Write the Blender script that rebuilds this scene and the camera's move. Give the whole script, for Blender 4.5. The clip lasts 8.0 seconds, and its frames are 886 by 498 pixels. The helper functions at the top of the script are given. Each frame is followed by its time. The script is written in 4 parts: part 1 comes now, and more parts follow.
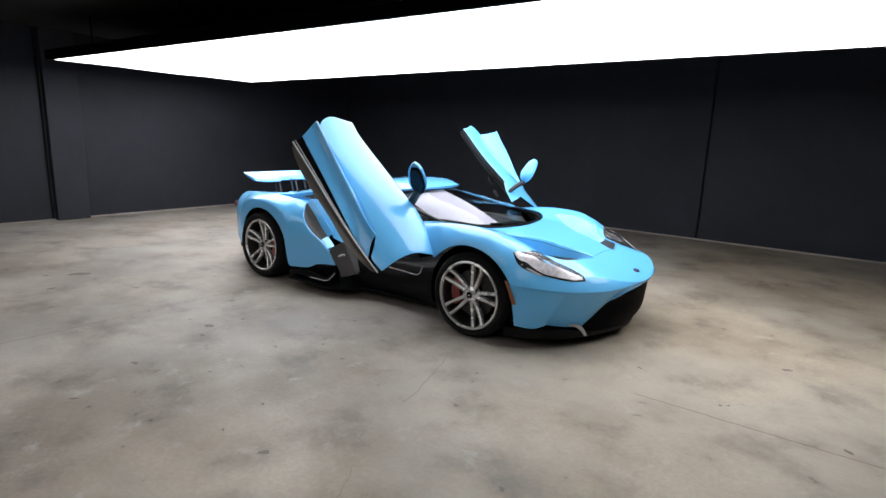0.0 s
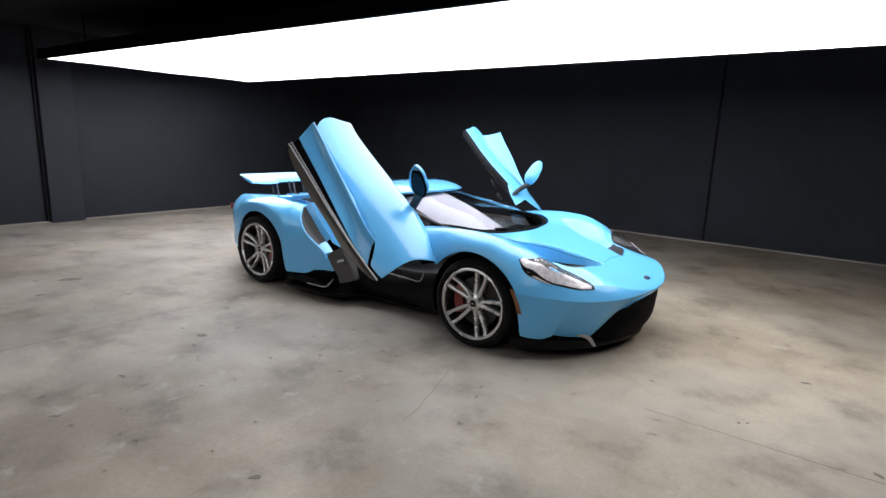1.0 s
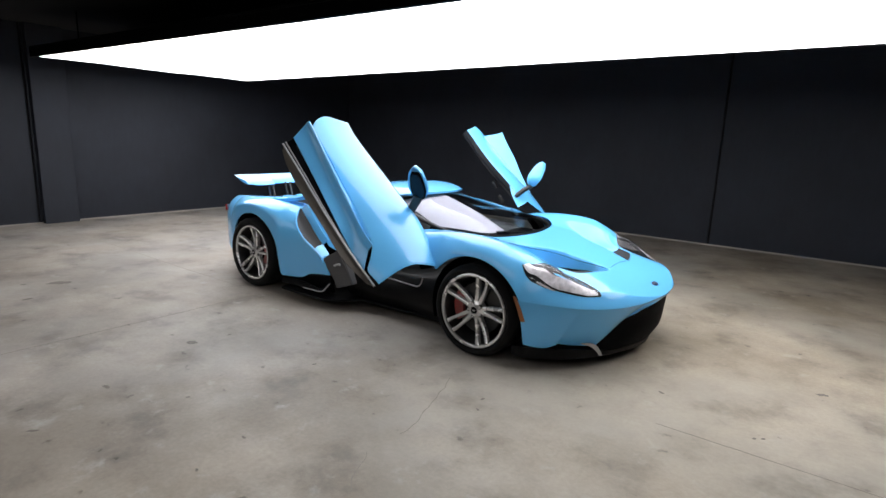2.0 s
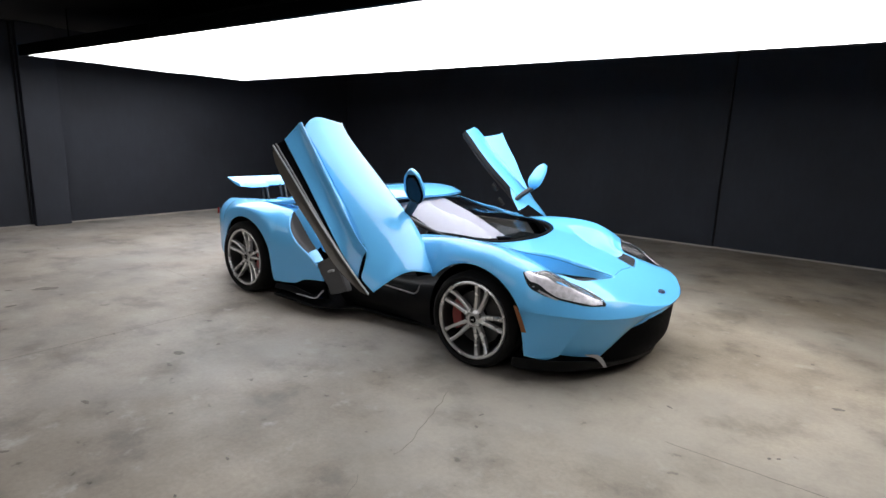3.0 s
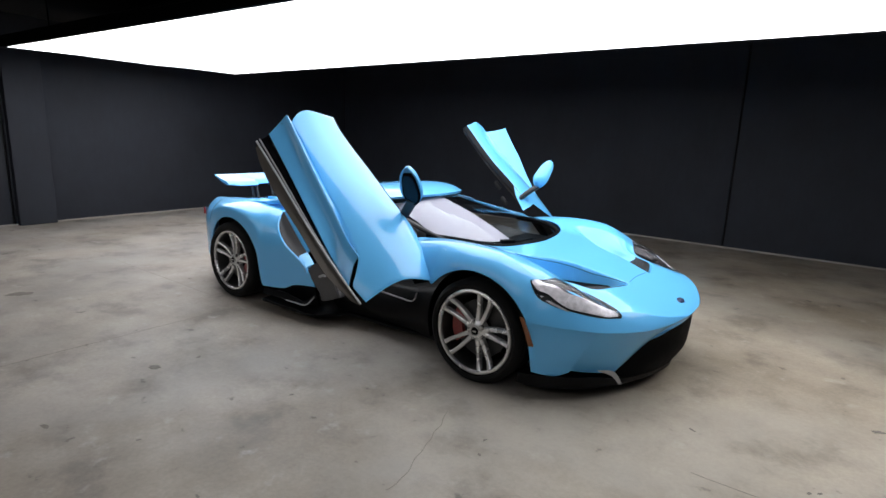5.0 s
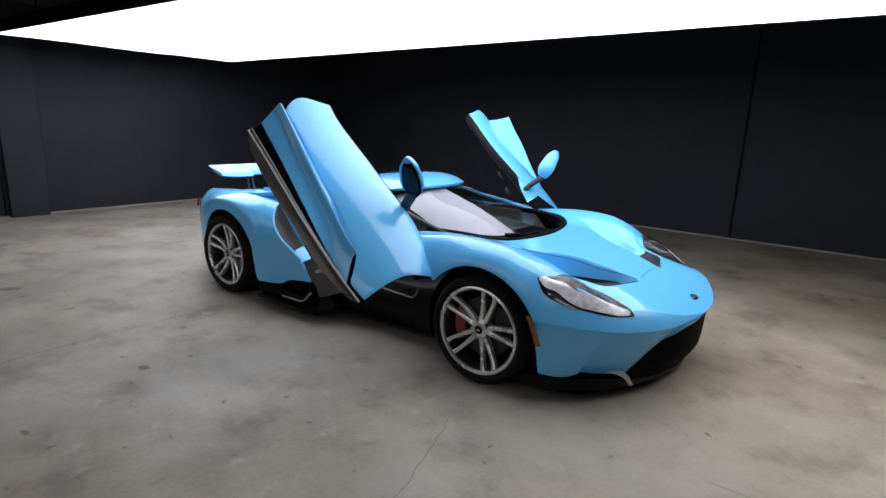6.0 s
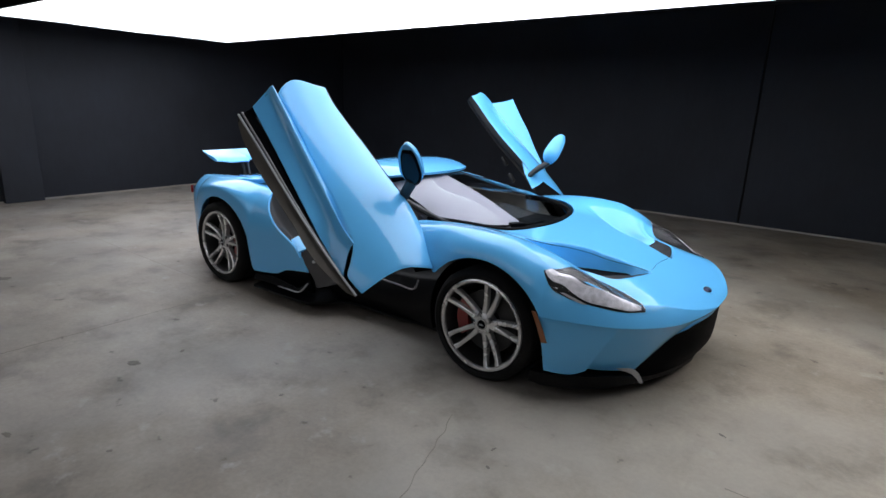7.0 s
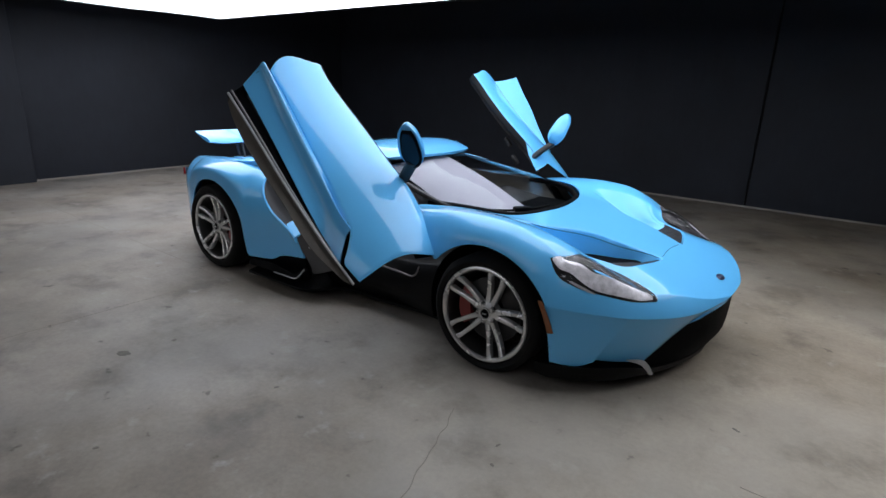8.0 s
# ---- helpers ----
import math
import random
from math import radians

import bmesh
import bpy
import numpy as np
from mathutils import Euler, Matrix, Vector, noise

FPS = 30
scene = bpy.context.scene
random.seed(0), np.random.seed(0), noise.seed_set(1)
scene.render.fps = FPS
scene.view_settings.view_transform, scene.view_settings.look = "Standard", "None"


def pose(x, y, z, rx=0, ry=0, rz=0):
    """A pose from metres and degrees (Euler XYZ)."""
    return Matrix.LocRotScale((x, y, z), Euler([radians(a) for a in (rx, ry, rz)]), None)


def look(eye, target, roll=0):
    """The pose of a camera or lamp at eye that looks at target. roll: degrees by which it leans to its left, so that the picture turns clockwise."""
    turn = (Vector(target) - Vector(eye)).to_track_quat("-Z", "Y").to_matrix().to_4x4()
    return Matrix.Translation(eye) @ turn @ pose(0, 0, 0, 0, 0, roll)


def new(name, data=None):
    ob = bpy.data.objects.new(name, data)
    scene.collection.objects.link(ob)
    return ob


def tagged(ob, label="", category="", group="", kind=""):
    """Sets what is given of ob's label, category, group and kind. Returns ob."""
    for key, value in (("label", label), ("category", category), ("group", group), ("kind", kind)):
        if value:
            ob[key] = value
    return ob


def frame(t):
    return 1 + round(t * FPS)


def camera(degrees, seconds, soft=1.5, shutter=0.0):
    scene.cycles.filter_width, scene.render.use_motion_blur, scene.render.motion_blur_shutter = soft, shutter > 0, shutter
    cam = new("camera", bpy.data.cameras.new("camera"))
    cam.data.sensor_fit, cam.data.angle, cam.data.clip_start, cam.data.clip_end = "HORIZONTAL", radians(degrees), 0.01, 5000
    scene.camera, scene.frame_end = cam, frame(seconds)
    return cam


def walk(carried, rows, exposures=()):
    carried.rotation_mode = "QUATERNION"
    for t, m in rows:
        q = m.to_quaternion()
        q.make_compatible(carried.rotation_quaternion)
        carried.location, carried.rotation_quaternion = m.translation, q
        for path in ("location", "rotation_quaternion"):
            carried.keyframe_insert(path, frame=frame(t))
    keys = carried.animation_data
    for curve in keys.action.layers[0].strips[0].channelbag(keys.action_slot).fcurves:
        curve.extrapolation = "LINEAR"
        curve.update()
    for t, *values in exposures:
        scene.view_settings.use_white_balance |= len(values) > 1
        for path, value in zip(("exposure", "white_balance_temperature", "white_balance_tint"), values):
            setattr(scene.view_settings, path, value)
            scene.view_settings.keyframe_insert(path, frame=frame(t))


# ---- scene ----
cam = camera(78.4, 8.0)
PATH = [
    (0, (2.262, -4.377, 1.554), (1.096, -2.803, 1.15), 2.0),
    (0.5, (2.197, -4.308, 1.563), (1.031, -2.734, 1.159), 2.1),
    (1, (2.141, -4.24, 1.568), (0.973, -2.667, 1.163), 2.0),
    (1.5, (2.092, -4.178, 1.56), (0.923, -2.605, 1.158), 2.1),
    (3, (1.958, -3.956, 1.575), (0.788, -2.386, 1.172), 2.1),
    (3.5, (1.91, -3.886, 1.581), (0.741, -2.315, 1.176), 2.1),
    (4, (1.862, -3.812, 1.58), (0.692, -2.242, 1.172), 2.1),
    (4.5, (1.816, -3.75, 1.573), (0.646, -2.181, 1.163), 2.1),
    (6, (1.654, -3.563, 1.558), (0.49, -2.001, 1.106), 2.0),
    (6.5, (1.599, -3.489, 1.565), (0.437, -1.935, 1.082), 2.0),
    (7, (1.559, -3.428, 1.567), (0.399, -1.882, 1.054), 1.9),
    (7.5, (1.509, -3.372, 1.566), (0.355, -1.832, 1.019), 1.9),
    (8, (1.464, -3.318, 1.556), (0.317, -1.785, 0.976), 1.9),
]
EXPOSURES = [(0.0, 0.80, 6470, 12), (1.5, 0.78, 6470, 12), (3.0, 0.72, 6440, 12), (4.5, 0.61, 6410, 12), (6.0, 0.31, 6250, 12), (7.0, 0.14, 6130, 12), (8.0, 0.05, 6080, 12)]
walk(cam, [(t, look(eye, target, roll)) for t, eye, target, roll in PATH], EXPOSURES)

# ---- world: a closed dark studio, lit by one large fabric light box and an added fill box ----
world = bpy.data.worlds.new("world")
scene.world = world
world.use_nodes = True
world.node_tree.nodes["Background"].inputs[0].default_value = (0.01, 0.01, 0.012, 1)
world.node_tree.nodes["Background"].inputs[1].default_value = 0.1

LIGHT_Z = 2.43
LIGHT_X0, LIGHT_X1 = -6.95, 3.2
LIGHT_Y0, LIGHT_Y1 = -1.32, 1.87
WALL_X0, WALL_X1, WALL_Y0, WALL_Y1 = -8.1, 7.5, -8.5, 5.45
CEIL_Z = 3.0
LIGHT_STRENGTH, FILL_STRENGTH = 2.45, 0.84


# ---- materials ----
def material(name, colour, rough=0.5, metal=0.0, coat=0.0, spec=0.5):
    m = bpy.data.materials.new(name)
    m.use_nodes = True
    b = m.node_tree.nodes["Principled BSDF"]
    b.inputs["Base Color"].default_value = (*colour, 1)
    b.inputs["Roughness"].default_value = rough
    b.inputs["Metallic"].default_value = metal
    b.inputs["Coat Weight"].default_value = coat
    b.inputs["Coat Roughness"].default_value = 0.03
    b.inputs["Specular IOR Level"].default_value = spec
    return m


def nodes_of(m):
    return m.node_tree.nodes, m.node_tree.links, m.node_tree.nodes["Principled BSDF"]


def noise_node(m, scale, detail=4.0, rough=0.55, stretch=(1, 1, 1)):
    n, l, b = nodes_of(m)
    tc, mp, nz = n.new("ShaderNodeTexCoord"), n.new("ShaderNodeMapping"), n.new("ShaderNodeTexNoise")
    mp.inputs["Scale"].default_value = stretch
    nz.inputs["Scale"].default_value, nz.inputs["Detail"].default_value, nz.inputs["Roughness"].default_value = scale, detail, rough
    l.new(tc.outputs["Object"], mp.inputs["Vector"])
    l.new(mp.outputs["Vector"], nz.inputs["Vector"])
    return nz.outputs["Fac"]


def ramp_node(m, fac, stops):
    n, l, b = nodes_of(m)
    r = n.new("ShaderNodeValToRGB")
    while len(r.color_ramp.elements) < len(stops):
        r.color_ramp.elements.new(0.5)
    for e, (p, c) in zip(r.color_ramp.elements, stops):
        e.position, e.color = p, (*c, 1) if len(c) == 3 else c
    l.new(fac, r.inputs["Fac"])
    return r.outputs["Color"]


def mix_node(m, fac, a, b_, mode="MIX"):
    n, l, b = nodes_of(m)
    x = n.new("ShaderNodeMix")
    x.data_type, x.blend_type = "RGBA", mode
    for sock, v in ((x.inputs[0], fac), (x.inputs[6], a), (x.inputs[7], b_)):
        if isinstance(v, (int, float)):
            sock.default_value = v
        elif isinstance(v, tuple):
            sock.default_value = (*v, 1)
        else:
            l.new(v, sock)
    return x.outputs[2]


def bump_node(m, height, strength, distance=0.01):
    n, l, b = nodes_of(m)
    u = n.new("ShaderNodeBump")
    u.inputs["Strength"].default_value, u.inputs["Distance"].default_value = strength, distance
    l.new(height, u.inputs["Height"])
    l.new(u.outputs["Normal"], b.inputs["Normal"])


def speckled(name, colour, rough, metal=0.0, coat=0.0, scale=60, amount=0.15, spec=0.5, bump=0.0):
    """A surface whose colour and gloss vary at two scales."""
    m = material(name, colour, rough, metal, coat, spec)
    n, l, b = nodes_of(m)
    fine, broad = noise_node(m, scale), noise_node(m, scale / 12)
    lo, hi = tuple(c * (1 - amount) for c in colour), tuple(min(1, c * (1 + amount)) for c in colour)
    c1 = ramp_node(m, fine, [(0.3, lo), (0.7, hi)])
    c2 = ramp_node(m, broad, [(0.3, lo), (0.7, hi)])
    l.new(mix_node(m, 0.5, c1, c2), b.inputs["Base Color"])
    g = ramp_node(m, broad, [(0.2, (rough * 0.85,) * 3), (0.8, (min(1, rough * 1.15),) * 3)])
    l.new(g, b.inputs["Roughness"])
    if bump:
        bump_node(m, fine, bump, 0.004)
    return m


def concrete():
    m = material("worn_concrete", (0.3, 0.28, 0.25), 0.6)
    n, l, b = nodes_of(m)
    broad = ramp_node(m, noise_node(m, 0.62, 5, 0.55), [(0.36, (0.252, 0.215, 0.174)), (0.5, (0.355, 0.310, 0.259)), (0.64, (0.442, 0.395, 0.338))])
    patch = ramp_node(m, noise_node(m, 2.0, 6, 0.6), [(0.34, (0.60, 0.60, 0.605)), (0.46, (0.88, 0.88, 0.88)), (0.58, (1.0, 1.0, 1.0))])
    fine = ramp_node(m, noise_node(m, 38, 6, 0.7), [(0.35, (0.85, 0.85, 0.85)), (0.65, (1.02, 1.02, 1.02))])
    specks = ramp_node(m, noise_node(m, 8.0, 3, 0.5), [(0.265, (0.5, 0.48, 0.46)), (0.305, (1, 1, 1))])
    pale = ramp_node(m, noise_node(m, 4.5, 5, 0.65), [(0.60, (0, 0, 0)), (0.72, (0.45, 0.45, 0.45))])
    c = mix_node(m, 1.0, broad, patch, "MULTIPLY")
    c = mix_node(m, 1.0, c, fine, "MULTIPLY")
    c = mix_node(m, 1.0, c, specks, "MULTIPLY")
    c = mix_node(m, pale, c, (0.47, 0.45, 0.42))
    cool = ramp_node(m, noise_node(m, 0.48, 4, 0.5), [(0.46, (0, 0, 0)), (0.60, (0.55, 0.55, 0.55))])
    c = mix_node(m, cool, c, mix_node(m, 1.0, (0.305, 0.292, 0.275), patch, "MULTIPLY"))
    place, split, drift = n.new("ShaderNodeTexCoord"), n.new("ShaderNodeSeparateXYZ"), n.new("ShaderNodeMapRange")
    l.new(place.outputs["Object"], split.inputs["Vector"])
    l.new(split.outputs["X"], drift.inputs["Value"])
    drift.inputs["From Min"].default_value, drift.inputs["From Max"].default_value = -1.2, 1.2
    warm = mix_node(m, drift.outputs["Result"], (0.985, 1.0, 1.02), (1.02, 0.985, 0.90))
    c = mix_node(m, 1.0, c, warm, "MULTIPLY")
    l.new(c, b.inputs["Base Color"])
    l.new(ramp_node(m, noise_node(m, 1.7, 6, 0.6), [(0.3, (0.42,) * 3), (0.7, (0.68,) * 3)]), b.inputs["Roughness"])
    bump_node(m, noise_node(m, 30, 8, 0.7), 0.25, 0.004)
    return m


def wall_paint(name, colour):
    m = material(name, colour, 0.75)
    n, l, b = nodes_of(m)
    c1 = ramp_node(m, noise_node(m, 0.9, 6, 0.6), [(0.3, tuple(x * 0.8 for x in colour)), (0.7, tuple(x * 1.25 for x in colour))])
    c2 = ramp_node(m, noise_node(m, 14, 6, 0.7, (1, 1, 0.25)), [(0.3, (0.85,) * 3), (0.7, (1,) * 3)])
    l.new(mix_node(m, 1.0, c1, c2, "MULTIPLY"), b.inputs["Base Color"])
    bump_node(m, noise_node(m, 60, 5, 0.6), 0.3, 0.004)
    return m


def light_fabric(strength):
    m = bpy.data.materials.new("glowing_fabric")
    m.use_nodes = True
    n, l, b = nodes_of(m)
    b.inputs["Base Color"].default_value = (0.7, 0.7, 0.7, 1)
    b.inputs["Roughness"].default_value = 0.8
    folds = ramp_node(m, noise_node(m, 1.3, 6, 0.6, (0.30, 2.4, 1)), [(0.35, (0.34, 0.35, 0.36)), (0.46, (0.76, 0.77, 0.785)), (0.58, (1.0, 1.0, 1.0))])
    l.new(folds, b.inputs["Emission Color"])
    b.inputs["Emission Strength"].default_value = strength
    return m


def glass(name, tint=(1, 1, 1), rough=0.0, ior=1.45):
    m = material(name, tint, rough, 0.0)
    b = m.node_tree.nodes["Principled BSDF"]
    b.inputs["Transmission Weight"].default_value = 1.0
    b.inputs["IOR"].default_value = ior
    return m


def car_paint():
    m = material("pale_blue_paint", (0.137, 0.535, 0.97), 0.45, 0.0, 1.0, 0.18)
    n, l, b = nodes_of(m)
    b.inputs["Coat Roughness"].default_value = 0.035
    b.inputs["Coat IOR"].default_value = 1.48
    flake = ramp_node(m, noise_node(m, 900, 2, 0.5), [(0.3, (0.133, 0.52, 0.945)), (0.7, (0.143, 0.555, 0.995))])
    broad = ramp_node(m, noise_node(m, 1.5, 3, 0.5), [(0.3, (0.97,) * 3), (0.7, (1,) * 3)])
    l.new(mix_node(m, 1.0, flake, broad, "MULTIPLY"), b.inputs["Base Color"])
    return m


def carbon():
    m = material("black_carbon", (0.003, 0.003, 0.003), 0.45, 0.0, 0.05, 0.10)
    n, l, b = nodes_of(m)
    l.new(ramp_node(m, noise_node(m, 160, 3, 0.5), [(0.35, (0.0020, 0.0022, 0.0026)), (0.65, (0.0042, 0.0045, 0.0052))]), b.inputs["Base Color"])
    return m


CONCRETE, WALL, CEILING = concrete(), wall_paint("charcoal_wall", (0.0195, 0.0228, 0.0325)), wall_paint("black_ceiling", (0.010, 0.010, 0.011))
FABRIC, FABRIC_FILL = light_fabric(LIGHT_STRENGTH), light_fabric(FILL_STRENGTH)
PAINT, CARBON = car_paint(), carbon()
GAP = speckled("dark_joint", (0.012, 0.012, 0.013), 0.9)
BLACK_PLASTIC = speckled("black_plastic", (0.0022, 0.0025, 0.0034), 0.6, spec=0.05, bump=0.2, scale=200)
GREY_PLASTIC = speckled("grey_plastic", (0.024, 0.0235, 0.024), 0.6, bump=0.1, scale=150)
TAUPE = speckled("taupe_lining", (0.10, 0.090, 0.078), 0.95, bump=0.1, scale=120, spec=0.1)
DUCT = speckled("grey_duct", (0.075, 0.073, 0.074), 0.6, bump=0.1, scale=150)
FRAME = speckled("dark_frame", (0.010, 0.010, 0.011), 0.5, spec=0.3)
VENT_MESH = speckled("vent_mesh", (0.016, 0.017, 0.020), 0.55, spec=0.3, bump=0.5, scale=260)
RUBBER = speckled("tyre_rubber", (0.0075, 0.0075, 0.0075), 0.8, spec=0.2, bump=0.2, scale=90)
SILVER = speckled("silver_alloy", (0.74, 0.735, 0.73), 0.26, 0.62, scale=120, amount=0.04)
BARREL = speckled("dark_alloy", (0.07, 0.07, 0.07), 0.4, 0.8)
STEEL = speckled("brake_steel", (0.035, 0.035, 0.035), 0.4, 0.5, scale=80)
RED = speckled("red_caliper", (0.17, 0.008, 0.007), 0.4, 0.0, 0.4)
AMBER = speckled("amber_plastic", (0.22, 0.07, 0.016), 0.3, 0.0, 0.5)
RED_LENS = speckled("red_lens", (0.25, 0.008, 0.010), 0.2, 0.0, 0.6)
SEAL = speckled("pale_seal", (0.30, 0.28, 0.285), 0.5, scale=100)
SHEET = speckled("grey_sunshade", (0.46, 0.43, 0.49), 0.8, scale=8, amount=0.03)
LEATHER = speckled("dark_leather", (0.022, 0.022, 0.024), 0.55, scale=140, bump=0.3)
CHROME = speckled("mirror_glass", (0.035, 0.035, 0.04), 0.03, 1.0, amount=0.02)
LAMP_REFLECTION = speckled("lamp_silver_reflection", (0.62, 0.60, 0.63), 0.30, 0.35, scale=34, amount=0.45, bump=1.0)
LAMP_BLACK = speckled("lamp_black", (0.006, 0.006, 0.007), 0.35, spec=0.3, scale=40)
STEEL_BRIGHT = speckled("polished_steel", (0.42, 0.42, 0.44), 0.3, 0.7, scale=50, amount=0.4)
BADGE_FACE = speckled("badge_grey_blue", (0.07, 0.09, 0.15), 0.35, 0.3)
BADGE = speckled("badge_dark_blue", (0.02, 0.03, 0.09), 0.3, 0.0, 0.5)
PALE_TRIM = speckled("pale_trim", (0.42, 0.42, 0.43), 0.35, 0.2)
PALE_JOINT = speckled("joint_filler", (0.36, 0.33, 0.29), 0.9)
CRACK = speckled("crack_dirt", (0.225, 0.20, 0.168), 0.9)
STAIN = speckled("oil_stain", (0.155, 0.138, 0.118), 0.7, amount=0.3, scale=30)
SCREEN_GLASS, LENS_GLASS = glass("windscreen_glass", (0.74, 0.77, 0.78)), glass("lamp_lens", ior=1.12)
SCREEN_GLASS.node_tree.nodes["Principled BSDF"].inputs["IOR"].default_value = 1.06


# ---- mesh helpers ----
def to_object(name, bm, mat, smooth=True, angle=35.0):
    bmesh.ops.recalc_face_normals(bm, faces=bm.faces)
    me = bpy.data.meshes.new(name)
    limit = radians(angle)
    for f in bm.faces:
        f.smooth = smooth
    for e in bm.edges:
        e.smooth = not (len(e.link_faces) == 2 and e.calc_face_angle(0) > limit)
    bm.to_mesh(me)
    bm.free()
    me.materials.append(mat)
    return new(name, me)


def part(name, bm, mat, parent, label="", smooth=True, angle=35.0):
    """Links a bmesh as one mesh object under a thing or under a part; its vertices are in world coordinates."""
    ob = to_object(name, bm, mat, smooth, angle)
    ob.parent = parent
    ob.matrix_parent_inverse = world_of(parent).inverted()
    if label:
        tagged(ob, label)
    return ob


def world_of(ob):
    m = ob.matrix_basis.copy()
    if ob.parent:
        m = world_of(ob.parent) @ ob.matrix_parent_inverse @ m
    return m


def structure(name, bm, mat, label, category, smooth=False):
    return tagged(to_object(name, bm, mat, smooth), label, category, kind="structure")


def box(bm, x0, x1, y0, y1, z0, z1, bevel=0.0):
    v = bmesh.ops.create_cube(bm, size=1.0)["verts"]
    bmesh.ops.transform(bm, verts=v, matrix=Matrix.Translation(((x0 + x1) / 2, (y0 + y1) / 2, (z0 + z1) / 2)) @ Matrix.Diagonal((x1 - x0, y1 - y0, z1 - z0, 1)))
    if bevel:
        es = list({e for w in v for e in w.link_edges})
        bmesh.ops.bevel(bm, geom=es, offset=bevel, segments=2, affect="EDGES", profile=0.6)
    return bm


def boxed(*a, **k):
    return box(bmesh.new(), *a, **k)


def spline(points, n):
    """n points along a smooth curve through the given ones."""
    p = np.array(points, float)
    if len(p) == 2:
        return p[0] + (p[1] - p[0]) * np.linspace(0, 1, n)[:, None]
    d = np.r_[0, np.cumsum(np.linalg.norm(np.diff(p, axis=0), axis=1))]
    e = np.vstack([2 * p[0] - p[1], p, 2 * p[-1] - p[-2]])
    k = np.r_[-d[1], d, 2 * d[-1] - d[-2]]
    out = []
    for s in np.linspace(0, d[-1], n):
        i = min(max(np.searchsorted(d, s, side="right") - 1, 0), len(p) - 2)
        u = (s - d[i]) / max(d[i + 1] - d[i], 1e-9)
        a, b, c, f = e[i], e[i + 1], e[i + 2], e[i + 3]
        h = d[i + 1] - d[i]
        m1 = (c - a) / (k[i + 2] - k[i]) * h
        m2 = (f - b) / (k[i + 3] - k[i + 1]) * h
        out.append((2 * u**3 - 3 * u**2 + 1) * b + (u**3 - 2 * u**2 + u) * m1 + (-2 * u**3 + 3 * u**2) * c + (u**3 - u**2) * m2)
    return np.array(out)


def keyed(x, *pairs):
    """A smooth value at x through (place, value) pairs in rising order."""
    xs, vs = [p[0] for p in pairs], [p[1] for p in pairs]
    if x <= xs[0]:
        return vs[0]
    if x >= xs[-1]:
        return vs[-1]
    i = max(j for j in range(len(xs) - 1) if xs[j] <= x)
    h = xs[i + 1] - xs[i]
    u = (x - xs[i]) / h

    def slope(j):
        if j in (0, len(xs) - 1):
            k = min(j, len(xs) - 2)
            return (vs[k + 1] - vs[k]) / (xs[k + 1] - xs[k])
        return (vs[j + 1] - vs[j - 1]) / (xs[j + 1] - xs[j - 1])

    return (2 * u**3 - 3 * u**2 + 1) * vs[i] + (u**3 - 2 * u**2 + u) * h * slope(i) + (3 * u**2 - 2 * u**3) * vs[i + 1] + (u**3 - u**2) * h * slope(i + 1)


def step(a, b, x):
    u = min(max((x - a) / (b - a), 0.0), 1.0)
    return u * u * (3 - 2 * u)


def smoother(a, b, x):
    u = min(max((x - a) / (b - a), 0.0), 1.0)
    return u**3 * (6 * u * u - 15 * u + 10)


def grid(rows, bm=None, close_u=False, close_v=False):
    """A sheet of quads over rows of points."""
    bm = bm or bmesh.new()
    vs = [[bm.verts.new(tuple(p)) for p in row] for row in rows]
    nu, nv = len(vs), len(vs[0])
    for i in range(nu - (not close_u)):
        for j in range(nv - (not close_v)):
            a, b, c, d = vs[i][j], vs[i][(j + 1) % nv], vs[(i + 1) % nu][(j + 1) % nv], vs[(i + 1) % nu][j]
            try:
                bm.faces.new((a, b, c, d))
            except ValueError:
                pass
    return bm


def loft(rails, n, m, bm=None):
    """A smooth sheet through rails: n points along each, m across them."""
    along = [spline(r, n) for r in rails]
    return grid([spline([a[i] for a in along], m) for i in range(n)], bm)


def thicken(bm, depth):
    """Gives a sheet a thickness, behind its faces."""
    bmesh.ops.remove_doubles(bm, verts=bm.verts, dist=1e-5)
    bmesh.ops.recalc_face_normals(bm, faces=bm.faces)
    bm.normal_update()
    front = bm.faces[:]
    rim = [(e.verts[0], e.verts[1]) for e in bm.edges if len(e.link_faces) == 1]
    twin = {v: bm.verts.new(v.co - v.normal * depth) for v in bm.verts[:]}
    for f in front:
        bm.faces.new([twin[v] for v in reversed(f.verts)])
    for a, b in rim:
        bm.faces.new((a, b, twin[b], twin[a]))
    return bm


def mirrored(bm):
    """The same shape on the other side of the car."""
    bmesh.ops.scale(bm, vec=(1, -1, 1), verts=bm.verts)
    return bm


